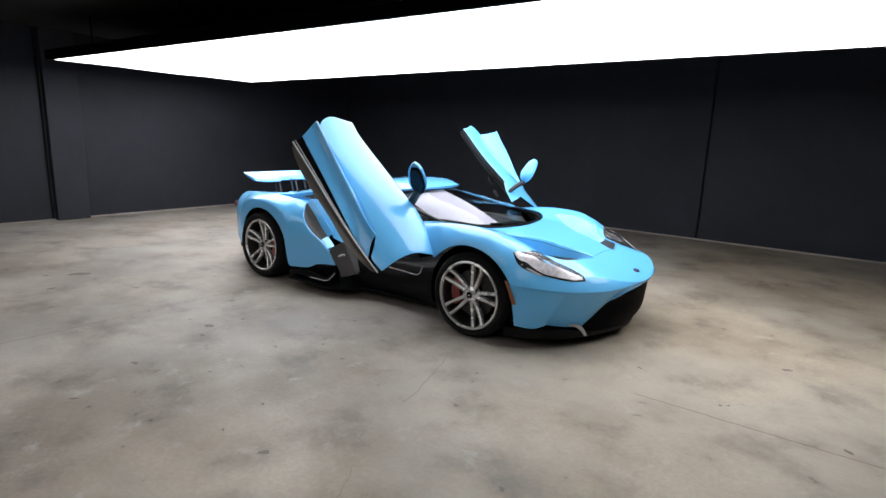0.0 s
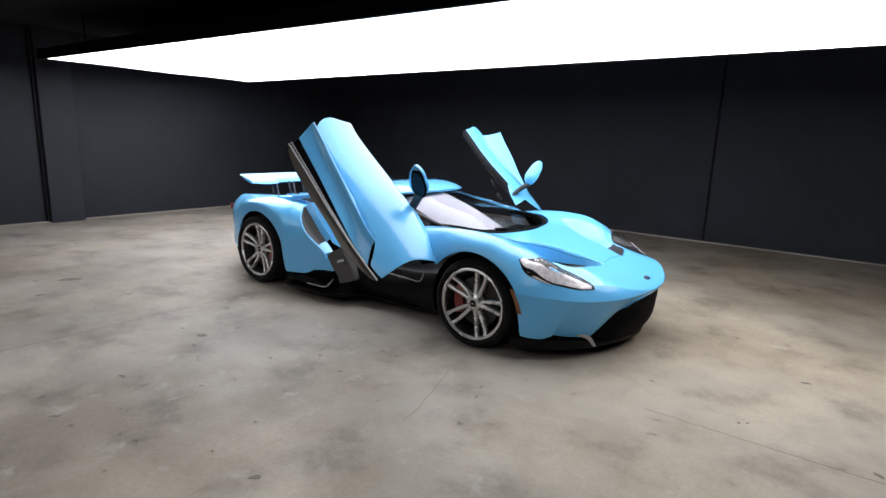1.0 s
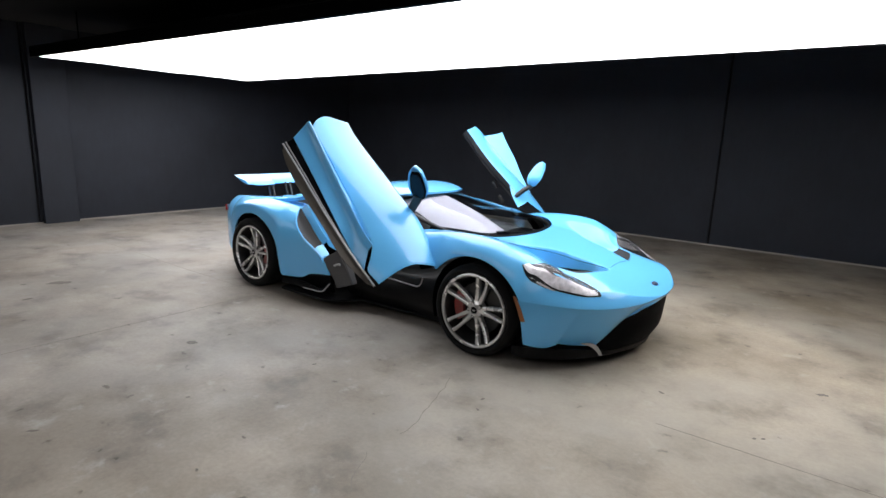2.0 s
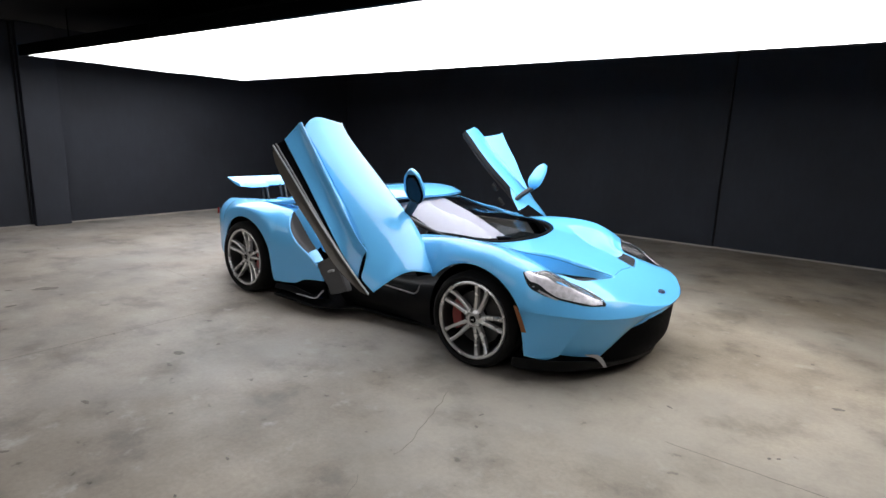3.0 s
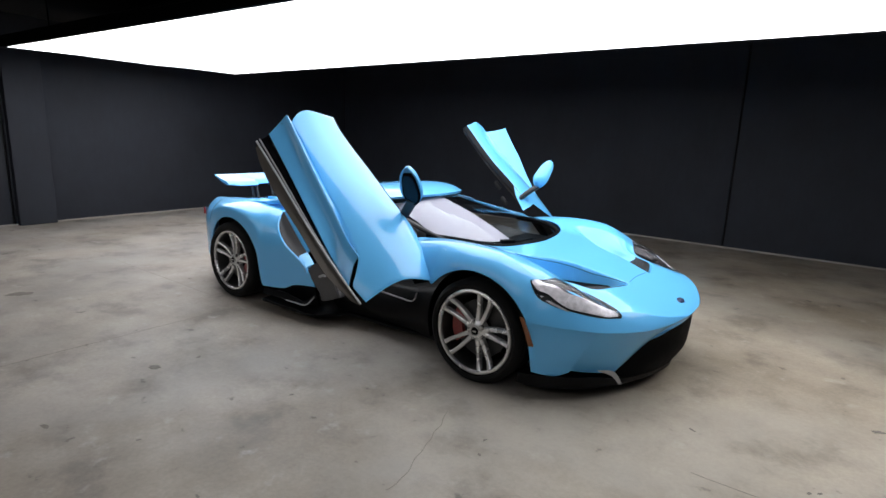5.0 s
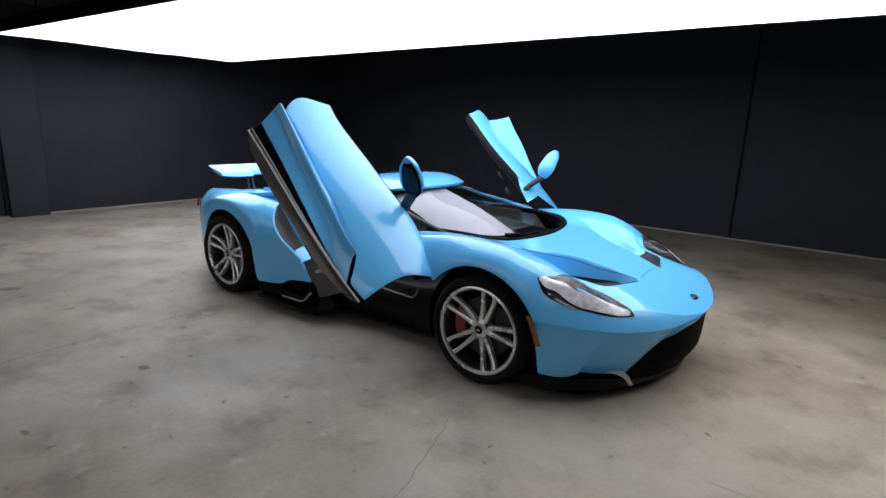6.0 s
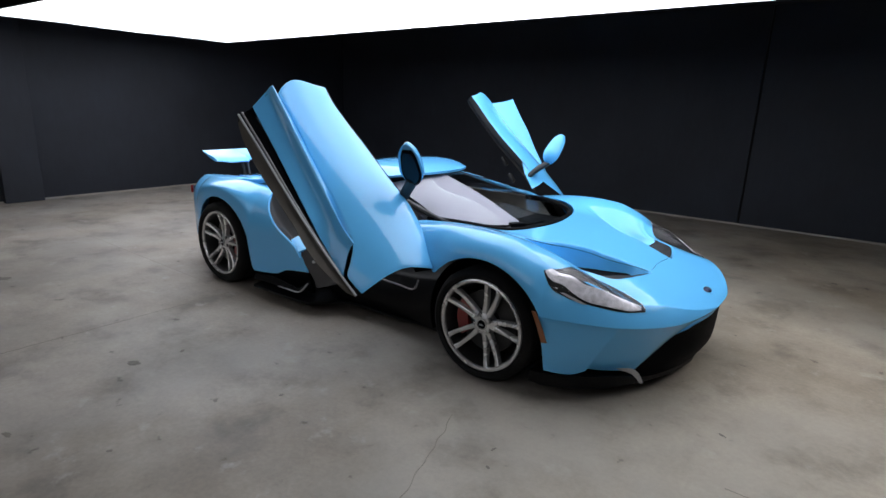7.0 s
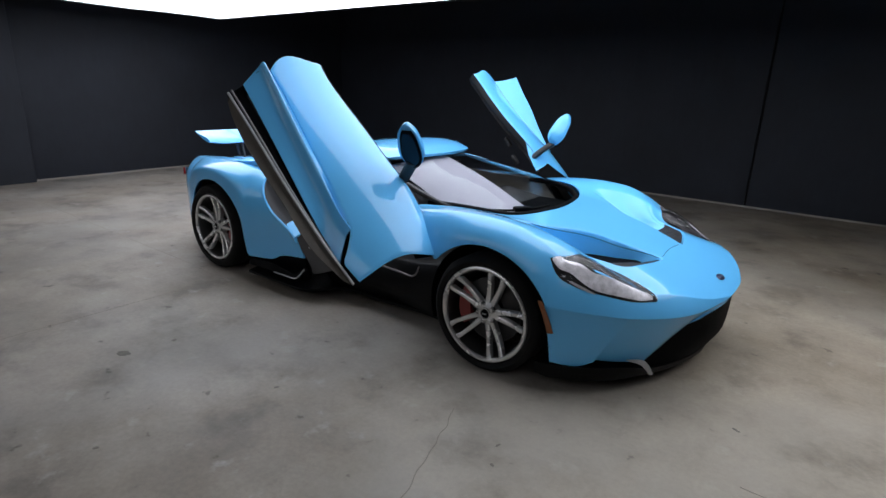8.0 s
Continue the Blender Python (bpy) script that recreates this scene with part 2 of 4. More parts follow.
def tube(bm, points, radius, sides=8, n=24, flat=1.0):
    path = spline(points, n)
    rows = []
    for i, p in enumerate(path):
        t = Vector(path[min(i + 1, n - 1)] - path[max(i - 1, 0)]).normalized()
        a = t.cross(Vector((0, 0, 1)))
        a = a.normalized() if a.length > 1e-4 else Vector((1, 0, 0))
        b = t.cross(a)
        r = radius if not callable(radius) else radius(i / (n - 1))
        rows.append([Vector(p) + r * (math.cos(q) * a + flat * math.sin(q) * b) for q in np.linspace(0, 2 * math.pi, sides, endpoint=False)])
    grid(rows, bm, close_v=True)
    bm.verts.ensure_lookup_table()
    total = len(bm.verts)
    bm.faces.new([bm.verts[total - sides + k] for k in range(sides)])
    bm.faces.new([bm.verts[total - sides * n + k] for k in range(sides)])
    return bm


def lathe(profile, sides=64, bm=None):
    """A ring about the y axis from (radius, y) pairs that close on themselves."""
    rows = [[(r * math.cos(a), y, r * math.sin(a)) for r, y in profile] for a in np.linspace(0, 2 * math.pi, sides, endpoint=False)]
    return grid(rows, bm, close_u=True, close_v=True)


def shift(bm, m):
    bmesh.ops.transform(bm, verts=bm.verts, matrix=m)
    return bm


# ---- the room ----
structure("floor", boxed(WALL_X0 - 0.3, WALL_X1 + 0.3, WALL_Y0 - 0.3, WALL_Y1 + 0.3, -0.2, 0.0), CONCRETE, "worn grey-beige concrete floor with stains and cracks", "floor")
structure("ceiling", boxed(WALL_X0 - 0.3, WALL_X1 + 0.3, WALL_Y0 - 0.3, WALL_Y1 + 0.3, CEIL_Z, CEIL_Z + 0.2), CEILING, "matt black studio ceiling above the light box", "ceiling")


floor = bpy.data.objects["floor"]


def floor_line(name, points, width, n, wobble, label, mat=None):
    """A thin dark line let into the concrete."""
    path = spline([(x, y, 0) for x, y in points], n)
    rows = []
    for i, p in enumerate(path):
        t = Vector(path[min(i + 1, n - 1)] - path[max(i - 1, 0)]).normalized()
        side = Vector((-t.y, t.x, 0))
        drift = wobble * noise.noise(Vector((p[0] * 9, p[1] * 9, 3.0)))
        w = width * (0.6 + 0.5 * abs(noise.noise(Vector((p[0] * 21, p[1] * 21, 7.0)))))
        c = Vector((p[0], p[1], 0)) + side * drift
        rows.append([c - side * w / 2 - Vector((0, 0, 0.004)), c - side * w / 2 + Vector((0, 0, 0.0012)), c + side * w / 2 + Vector((0, 0, 0.0012)), c + side * w / 2 - Vector((0, 0, 0.004))])
    part(name, grid(rows), mat or CRACK, floor, label, smooth=False)


floor_line("slab_joint", [(1.35, -1.06), (WALL_X1, -1.06)], 0.005, 160, 0.004, "sawn joint in the concrete")
floor_line("slab_joint", [(WALL_X0, -1.06), (-2.6, -1.06)], 0.006, 160, 0.004, "filled pale joint in the concrete", PALE_JOINT)
floor_line("slab_joint", [(-2.42, -1.07), (-2.42, -3.4)], 0.004, 80, 0.006, "sawn joint in the concrete")
floor_line("crack", [(0.10, -1.36), (0.16, -1.5), (0.20, -1.64), (0.25, -1.80), (0.30, -1.95), (0.31, -2.10)], 0.006, 60, 0.02, "thin crack in the concrete")
floor_line("crack", [(0.30, -2.33), (0.40, -2.52), (0.46, -2.60)], 0.005, 30, 0.02, "thin crack in the concrete")
floor_line("crack", [(0.56, -2.74), (0.62, -2.84), (0.70, -3.0)], 0.005, 30, 0.02, "thin crack in the concrete")
marks = random.Random(4)
STAINS = [(-4.84, -2.64, 0.05), (-4.14, -2.20, 0.11), (-3.73, -2.58, 0.05), (-4.3, -2.45, 0.03), (-1.40, -2.86, 0.035), (-1.15, -3.31, 0.03), (0.14, -2.94, 0.035), (-0.20, -2.95, 0.012), (-0.28, -2.65, 0.018), (1.26, -0.63, 0.022), (2.09, 0.05, 0.04), (1.82, -0.87, 0.014), (1.86, -0.84, 0.014), (2.46, -0.99, 0.03), (-1.70, -2.15, 0.05), (-1.65, -1.88, 0.02), (0.43, -1.47, 0.018), (0.48, -1.60, 0.014), (-0.91, -2.61, 0.014), (-0.73, -1.81, 0.016)]
for x, y, r in STAINS:
    bm = bmesh.new()
    turn, flat = marks.uniform(0, 3.1), marks.uniform(0.35, 0.7)
    ring = []
    for k in range(18):
        a = 2 * math.pi * k / 18
        q = r * marks.uniform(0.65, 1.1)
        u, v = q * math.cos(a), q * flat * math.sin(a)
        ring.append(bm.verts.new((x + u * math.cos(turn) - v * math.sin(turn), y + u * math.sin(turn) + v * math.cos(turn), 0.001)))
    top = bm.faces.new(ring)
    low = bmesh.ops.extrude_face_region(bm, geom=[top])["geom"]
    bmesh.ops.translate(bm, verts=[g for g in low if isinstance(g, bmesh.types.BMVert)], vec=(0, 0, -0.004))
    part("stain", bm, STAIN, floor, "small dark stain", smooth=False)


def panelled_wall(name, along, at, out, a0, a1, joints, label):
    """A wall of painted panels with dark recessed joints between them."""
    ob = None
    if along == "y":
        back = boxed(at + 0.05 * out, at + 0.25 * out, a0, a1, 0.0, CEIL_Z)
    else:
        back = boxed(a0, a1, at + 0.05 * out, at + 0.25 * out, 0.0, CEIL_Z)
    ob = structure(name, back, GAP, label, "wall")
    cuts = [a0, *joints, a1]
    for u, v in zip(cuts, cuts[1:]):
        lo, hi = sorted((at, at + 0.05 * out))
        lo, hi = lo + (0.002 if out < 0 else 0), hi - (0.002 if out > 0 else 0)
        g0, g1 = (0.016 if u != a0 else 0), (0.016 if v != a1 else 0)
        bm = boxed(lo, hi, u + g0, v - g1, 0.0, CEIL_Z - 0.002, bevel=0.006) if along == "y" else boxed(u + g0, v - g1, lo, hi, 0.0, CEIL_Z - 0.002, bevel=0.006)
        part("panel", bm, WALL, ob)
    return ob


panelled_wall("wall_west", "y", WALL_X0, -1, WALL_Y0, WALL_Y1, [-5.2, -1.14], "charcoal painted wall panels with a dark vertical joint")
panelled_wall("wall_north", "x", WALL_Y1, 1, WALL_X0, WALL_X1, [0.30, 4.7], "charcoal painted wall panels with a dark vertical joint")
panelled_wall("wall_east", "y", WALL_X1, 1, WALL_Y0, WALL_Y1, [-4.0, 0.5], "charcoal painted wall")
panelled_wall("wall_south", "x", WALL_Y0, -1, WALL_X0, WALL_X1, [-4.0, 0.4, 4.5], "charcoal painted wall")


for name, strip in (("baseboard_west", (WALL_X0, WALL_X0 + 0.014, WALL_Y0, -1.10)), ("baseboard_corner", (WALL_X0, WALL_X0 + 0.014, -0.62, WALL_Y1)), ("baseboard_north", (WALL_X0 + 0.014, WALL_X1, WALL_Y1 - 0.014, WALL_Y1))):
    structure(name, boxed(*strip, 0.0, 0.022, bevel=0.003), PALE_JOINT, "thin pale strip of bare concrete along the wall foot", "baseboard")
structure("pilaster", boxed(WALL_X0 - 0.02, WALL_X0 + 0.11, -1.10, -0.62, 0.0, CEIL_Z - 0.002, bevel=0.012), WALL, "charcoal painted pilaster standing out from the wall", "pilaster")


def light_box(xa, xb, y0, y1, fabric, near=0.0, far=0.0):
    """near, far: how far the two long edges lean in over each metre of length. Also builds the added fill box."""
    base = tagged(new("light_box"), "large glowing white fabric light box hung under the black ceiling", "light panel")
    base.matrix_basis = Matrix.Translation(((xa + xb) / 2, (y0 + y1) / 2, LIGHT_Z))

    def lean(bm):
        for v in bm.verts:
            f = (v.co.y - y0) / (y1 - y0)
            v.co.y += (v.co.x - xa) * (near * (1 - f) + far * f)
        return bm

    rows = []
    for u in np.linspace(0, 1, 60):
        row = []
        for v in np.linspace(0, 1, 24):
            sag = 0.035 * math.sin(math.pi * u) ** 0.5 * math.sin(math.pi * v) ** 0.5
            ripple = 0.006 * math.sin(9 * v + 14 * u) * math.sin(math.pi * v)
            row.append((xa + (xb - xa) * u, y0 + (y1 - y0) * v, LIGHT_Z - sag * 0.5 + ripple))
        rows.append(row)
    bm = lean(grid(rows))
    bmesh.ops.solidify(bm, geom=bm.faces[:], thickness=0.004)
    part("fabric", bm, fabric, base, "glowing white stretched fabric")
    d, h = 0.05, 0.10
    for x0, x1, ya, yb in ((xa - d, xb + d, y0 - d, y0), (xa - d, xb + d, y1, y1 + d), (xa - d, xa, y0, y1), (xb, xb + d, y0, y1)):
        part("frame_rail", lean(boxed(x0, x1, ya, yb, LIGHT_Z - 0.012, LIGHT_Z + h, bevel=0.004)), BLACK_PLASTIC, base, "black frame rail")
    part("back_panel", lean(boxed(xa - d, xb + d, y0 - d, y1 + d, LIGHT_Z + h + 0.002, LIGHT_Z + h + 0.02)), BLACK_PLASTIC, base, "black back panel")
    for x in np.linspace(xa + 0.6, xb - 0.6, 5):
        for y in (y0 + 0.3, y1 - 0.3):
            part("hanger", lean(tube(bmesh.new(), [(x, y, LIGHT_Z + h + 0.01), (x, y, CEIL_Z)], 0.008, 6, 4)), BLACK_PLASTIC, base, "black hanging rod")


light_box(LIGHT_X0, LIGHT_X1, LIGHT_Y0, LIGHT_Y1, FABRIC, 0.034, -0.019)
# added fill box, unseen behind the camera, to brighten the foreground floor
light_box(-6.0, 2.4, -6.6, -3.3, FABRIC_FILL)

# ---- the car: nose along +x, front axle over x = 0 ----
FRONT_R, REAR_R, BASE = 0.340, 0.352, 2.71
car = tagged(new("sports_car"), "pale blue low sports car with both doors swung up", "car")
car.matrix_basis = Matrix.Translation((-1.35, 0, 0))


def crease_y(x):
    """Half width of the sharp edge round the nose."""
    return keyed(x, (-0.6, 0.975), (0.0, 0.985), (0.30, 0.972), (0.42, 0.935), (0.56, 0.872), (0.715, 0.785), (0.82, 0.708), (0.90, 0.630), (0.96, 0.543), (1.01, 0.415), (1.04, 0.295), (1.058, 0.19), (1.066, 0.10), (1.068, 0.0))


def crease_z(x):
    return keyed(x, (0.3, 0.50), (0.715, 0.477), (0.9, 0.483), (1.068, 0.497))


def arch_z(x, cx, r, zc, floor):
    d = r * r - (x - cx) ** 2
    return max(zc + math.sqrt(d), floor) if d > 0 else floor + max(0.0, zc - floor) * max(0.0, 1 - (abs(x - cx) - r) / 0.03)


def hood_z(x):
    return keyed(x, (-0.7, 0.865), (-0.4, 0.835), (-0.05, 0.800), (0.2, 0.766), (0.4, 0.727), (0.55, 0.689), (0.7, 0.646), (0.9, 0.580), (0.98, 0.545), (1.035, 0.518), (1.068, 0.497))


def fender_z(x):
    return keyed(x, (-0.7, 0.815), (-0.6, 0.83), (-0.35, 0.862), (-0.12, 0.872), (0.09, 0.857), (0.26, 0.815), (0.34, 0.783), (0.40, 0.735), (0.5, 0.695), (0.65, 0.630), (0.8, 0.570), (0.9, 0.535), (1.068, 0.497))


def lip_x(a):
    """Front lip of the air channel."""
    return keyed(a, (0.0, 0.70), (0.2, 0.692), (0.24, 0.685), (0.32, 0.670), (0.40, 0.650), (0.46, 0.630), (0.52, 0.595), (0.55, 0.545), (0.565, 0.48), (0.59, 0.42), (0.64, 0.36), (0.8, 0.3))


def bonnet_edge(x):
    """Half width of the raised middle of the bonnet."""
    return keyed(x, (-0.12, 0.60), (-0.02, 0.56), (0.07, 0.51), (0.16, 0.43), (0.25, 0.345), (0.34, 0.300), (0.45, 0.280), (0.55, 0.245), (0.68, 0.203))


def top_z(x, y):
    """Height of the bonnet and front wings."""
    a = abs(y)
    b = smoother(0.42, 0.90, a)
    z = hood_z(x) * (1 - b) + fender_z(x) * b
    z -= 0.22 * max(0.0, a - 0.70) * step(0.1, 0.4, x)
    z += 0.026 * math.exp(-(((a - 0.77) / 0.10) ** 2)) * step(0.36, 0.46, x) * (1 - step(0.52, 0.74, x))
    z -= 0.024 * math.exp(-(((a - 0.58) / 0.11) ** 2)) * step(0.22, 0.42, x) * (1 - step(0.50, 0.86, x))
    z -= 0.023 * math.exp(-(((a - 0.64) / 0.065) ** 2)) * step(0.37, 0.45, x) * (1 - step(0.72, 0.86, x))
    # the raised middle of the bonnet and the air channels beside it
    inner = bonnet_edge(x)
    lip = lip_x(a)
    depth = 0.180 * smoother(-0.12, 0.36, x) * (1 - 0.78 * step(lip - 0.24, lip - 0.02, x)) * (1 - step(lip - 0.015, lip + 0.015, x))
    outer = keyed(x, (-0.1, 0.66), (0.3, 0.72), (0.5, 0.72), (0.7, 0.58))
    if a > inner - 0.008:
        back = min(max((a - inner - 0.06) / (outer - inner - 0.06), 0.0), 1.0)
        z -= depth * smoother(inner - 0.006, inner + 0.026, a) * (1 - back) * (1 - 0.15 * math.sin(math.pi * back))
    return z


NOSE_X = 1.068


def top_share(x):
    """How far out the upper face of the wing reaches."""
    return 0.86 + 0.03 * step(0.15, 0.42, x) - 0.05 * step(0.75, 1.0, x)


def side_curve(q, x):
    """How the wing falls away from its top: round over the wheel, chamfered towards the nose."""
    k = 0.75 - 0.5 * step(0.15, 0.60, x)
    return (1 - k) * q + k * math.sin(q * math.pi / 2), (1 - k) * q + k * (1 - math.cos(q * math.pi / 2))


def front_row(s, side, nt=170, ns=20):
    """One line of the front shell across half of the car."""
    out = []
    for j in range(nt + ns + 1):
        v = j / (nt + ns)
        rear = keyed(v, (0.0, -0.035), (0.14, -0.045), (0.38, -0.085), (0.56, -0.15), (0.65, -0.225), (0.70, -0.31), (0.74, -0.45), (0.775, -0.64), (0.83, -0.68), (0.92, -0.54), (1.0, -0.35))
        x = rear + (NOSE_X - rear) * (math.sin(s * math.pi / 2) ** 0.9)
        yb = crease_y(x)
        zb = arch_z(x, -0.02, 0.410, 0.335, 0.0)
        zb = max(zb, crease_z(x)) if x > 0 else max(zb, 0.60)
        ys = yb * top_share(x)
        if j <= nt:
            y = ys * j / nt
            z = top_z(x, y)
            z = min(z, zb + (hood_z(x) - zb) * 3 + 0.02)
        else:
            q = (j - nt) / ns
            zt = top_z(x, ys)
            c, d = side_curve(q, x)
            y, z = ys + (yb - ys) * c, zt + (zb - zt) * d
        out.append((x, side * y, z))
    return out


def front_shell():
    rows = []
    for i in range(241):
        s = i / 240
        right, left = front_row(s, -1), front_row(s, 1)
        rows.append(right[::-1] + left[1:])
    bm = grid(rows)
    bmesh.ops.dissolve_degenerate(bm, dist=1e-5, edges=bm.edges[:])
    return thicken(bm, 0.008)


def bonnet_vent(side):
    """The dark mesh at the foot of the air channel."""
    rows = []
    for w in np.linspace(0, 1, 40):
        a = 0.222 + 0.340 * w
        front = lip_x(a) - 0.006
        back = front - 0.008 - 0.200 * math.sin(math.pi * min(1.0, 0.04 + 0.96 * w)) ** 0.7
        ya, yb = max(a, bonnet_edge(back) + 0.022), max(a, bonnet_edge(front) + 0.016)
        za, zb = top_z(back, ya) + 0.004, top_z(front + 0.024, yb) - 0.004
        row = []
        for u in np.linspace(0, 1, 14):
            x, y = back + (front - back) * u, ya + (yb - ya) * u
            row.append((x, side * y, max(za + (zb - za) * u**0.8, top_z(x, y) + 0.004)))
        rows.append(row)
    return thicken(grid(rows), 0.003)


for side in (-1, 1):
    part("bonnet_vent", bonnet_vent(side), VENT_MESH, car, "dark mesh outlet in the bonnet channel")
part("front_shell", front_shell(), PAINT, car, "pale blue bonnet and front wings with air channels", angle=50)


# thin shut lines round the bonnet panel
def shut_line():
    half = []
    for x in np.linspace(0.02, 0.675, 40):
        half.append((x, bonnet_edge(x) + 0.003))
    half += [(0.685, 0.15), (0.678, 0.08)]
    pts = [(x, -y, top_z(x, y) + 0.0005) for x, y in half] + [(0.674, 0.0, top_z(0.674, 0.0) + 0.0005)] + [(x, y, top_z(x, y) + 0.0005) for x, y in half[::-1]]
    return tube(bmesh.new(), pts, 0.0015, 5, 260)


part("bonnet_gap", shut_line(), BLACK_PLASTIC, car, "thin dark gap round the bonnet panel")

# lower nose
def nose_flank(side):
    top = [(x - 0.004, side * (crease_y(x) - 0.016), crease_z(x) - 0.004) for x in (0.335, 0.45, 0.58, 0.73)]
    mid = [(0.372, side * 0.945, 0.36), (0.46, side * 0.90, 0.345), (0.56, side * 0.842, 0.335), (0.65, side * 0.775, 0.335)]
    low = [(0.392, side * 0.925, 0.185), (0.45, side * 0.885, 0.17), (0.515, side * 0.83, 0.162), (0.578, side * 0.79, 0.19)]
    return thicken(loft([top, mid, low], 16, 12), 0.01)


def nose_facet(side):
    """The slanting facet beside the mouth, running out under the nose to the middle."""
    crest = spline([(x - 0.006, side * (crease_y(x) - 0.014), crease_z(x) - 0.005) for x in (0.725, 0.78, 0.84, 0.90, 0.955, 1.0, 1.035, 1.057, 1.068)], 40)
    sole = spline([(0.565, side * 0.765, 0.19), (0.65, side * 0.675, 0.172), (0.762, side * 0.550, 0.162)], 18)
    brow = spline([(0.762, side * 0.550, 0.162), (0.828, side * 0.480, 0.25), (0.895, side * 0.404, 0.348), (0.985, side * 0.325, 0.42), (1.040, side * 0.19, 0.455), (1.052, 0.0, 0.464)], 23)
    foot = np.vstack([sole, brow[1:]])
    rows = []
    for p, q in zip(crest, foot):
        rows.append([tuple(p + (q - p) * k + np.array((-0.30, side * 0.10, 0.0)) * 0.05 * math.sin(math.pi * k) * np.linalg.norm(q - p)) for k in np.linspace(0, 1, 12)])
    return thicken(grid(rows), 0.01)


for side in (-1, 1):
    part("bumper_flank", nose_flank(side), PAINT, car)
    part("bumper_facet", nose_facet(side), PAINT, car)
    upper = [(0.710, side * 0.678, 0.203), (0.774, side * 0.619, 0.201), (0.801, side * 0.595, 0.179), (0.831, side * 0.567, 0.115)]
    lower = [(0.722, side * 0.667, 0.195), (0.768, side * 0.625, 0.175), (0.794, side * 0.601, 0.146), (0.815, side * 0.582, 0.110)]
    bm = loft([upper, lower], 16, 4)
    part("canard", thicken(bm, 0.006), PALE_TRIM, car, "small pale lip winglet")


def mouth():
    """The black intake set in behind the edge of the facets."""
    half = [
        [(1.028, 0.19, 0.452), (1.036, 0.10, 0.456), (1.040, 0.0, 0.458)],
        [(0.968, 0.322, 0.418), (1.025, 0.17, 0.412), (1.042, 0.0, 0.412)],
        [(0.880, 0.402, 0.347), (1.000, 0.21, 0.342), (1.042, 0.0, 0.340)],
        [(0.815, 0.478, 0.25), (0.968, 0.25, 0.245), (1.028, 0.0, 0.240)],
        [(0.752, 0.548, 0.165), (0.905, 0.32, 0.160), (0.982, 0.0, 0.155)],
        [(0.742, 0.560, 0.128), (0.880, 0.36, 0.124), (0.956, 0.0, 0.122)],
    ]
    return thicken(loft([[(x, -y, z) for x, y, z in r] + [(x, y, z) for x, y, z in r[-2::-1]] for r in half], 40, 18), 0.02)


part("grille", mouth(), BLACK_PLASTIC, car, "black front grille and lower intake")

def splitter():
    outline = [(0.965, 0.0), (0.93, 0.22), (0.87, 0.39), (0.785, 0.56), (0.66, 0.74), (0.52, 0.85), (0.40, 0.915)]
    pts = spline([(x, -y, 0) for x, y in outline[::-1]] + [(x, y, 0) for x, y in outline[1:]], 60)
    bm = bmesh.new()
    top = [bm.verts.new((p[0], p[1], 0.122 + 0.041 * step(0.45, 0.75, abs(p[1])))) for p in pts]
    low = [bm.verts.new((p[0] - 0.012, p[1], 0.086)) for p in pts]
    back_t = [bm.verts.new((0.30, p[1], 0.15)) for p in pts]
    back_l = [bm.verts.new((0.30, p[1], 0.086)) for p in pts]
    for a, b in ((top, low), (back_t, top), (low, back_l), (back_l, back_t)):
        for i in range(len(pts) - 1):
            bm.faces.new((a[i], a[i + 1], b[i + 1], b[i]))
    for i in (0, -1):
        bm.faces.new((top[i], low[i], back_l[i], back_t[i]))
    return bm


part("splitter", splitter(), CARBON, car, "black carbon front splitter")


# headlights: dark bucket, silver bar with painted-in reflection, clear cover laid on the wing
def on_wing(x, y, lift):
    a = abs(y)
    yb = crease_y(x)
    ys = yb * top_share(x)
    if a <= ys:
        z = top_z(x, a)
    else:
        zb = max(arch_z(x, -0.02, 0.402, 0.335, 0.0), crease_z(x))
        zt, lo, hi = top_z(x, ys), 0.0, 1.0
        for _ in range(24):
            q = (lo + hi) / 2
            yy = ys + (yb - ys) * side_curve(q, x)[0]
            lo, hi = (q, hi) if yy < a else (lo, q)
        z = zt + (zb - zt) * side_curve(q, x)[1]
    return (x + lift * 0.5, y + lift * 0.6 * (1 if y > 0 else -1), z + lift)


def lamp_sheet(inner, outer, side, lift, thick, m=12, dome=0.0):
    a, b = spline([(x, y, 0) for x, y in inner], 28), spline([(x, y, 0) for x, y in outer], 28)
    rows = []
    for i, (p, q) in enumerate(zip(a, b)):
        swell = dome * math.sin(math.pi * i / 27) ** 0.6
        rows.append([on_wing(*(p[:2] + (q[:2] - p[:2]) * k / (m - 1)) * np.array((1, side)), lift + swell * math.sin(math.pi * k / (m - 1)) ** 0.7) for k in range(m)])
    return thicken(grid(rows), thick)


LAMP_IN = [(0.328, 0.886), (0.358, 0.851), (0.400, 0.742), (0.430, 0.668), (0.478, 0.625), (0.574, 0.606), (0.661, 0.606), (0.738, 0.616), (0.811, 0.652)]
LAMP_OUT = [(0.328, 0.889), (0.349, 0.897), (0.374, 0.899), (0.421, 0.890), (0.502, 0.862), (0.625, 0.798), (0.72, 0.739), (0.813, 0.662)]
BAR_IN = [(0.336, 0.880), (0.364, 0.846), (0.432, 0.816), (0.518, 0.804), (0.589, 0.767), (0.658, 0.726), (0.726, 0.690), (0.790, 0.667)]
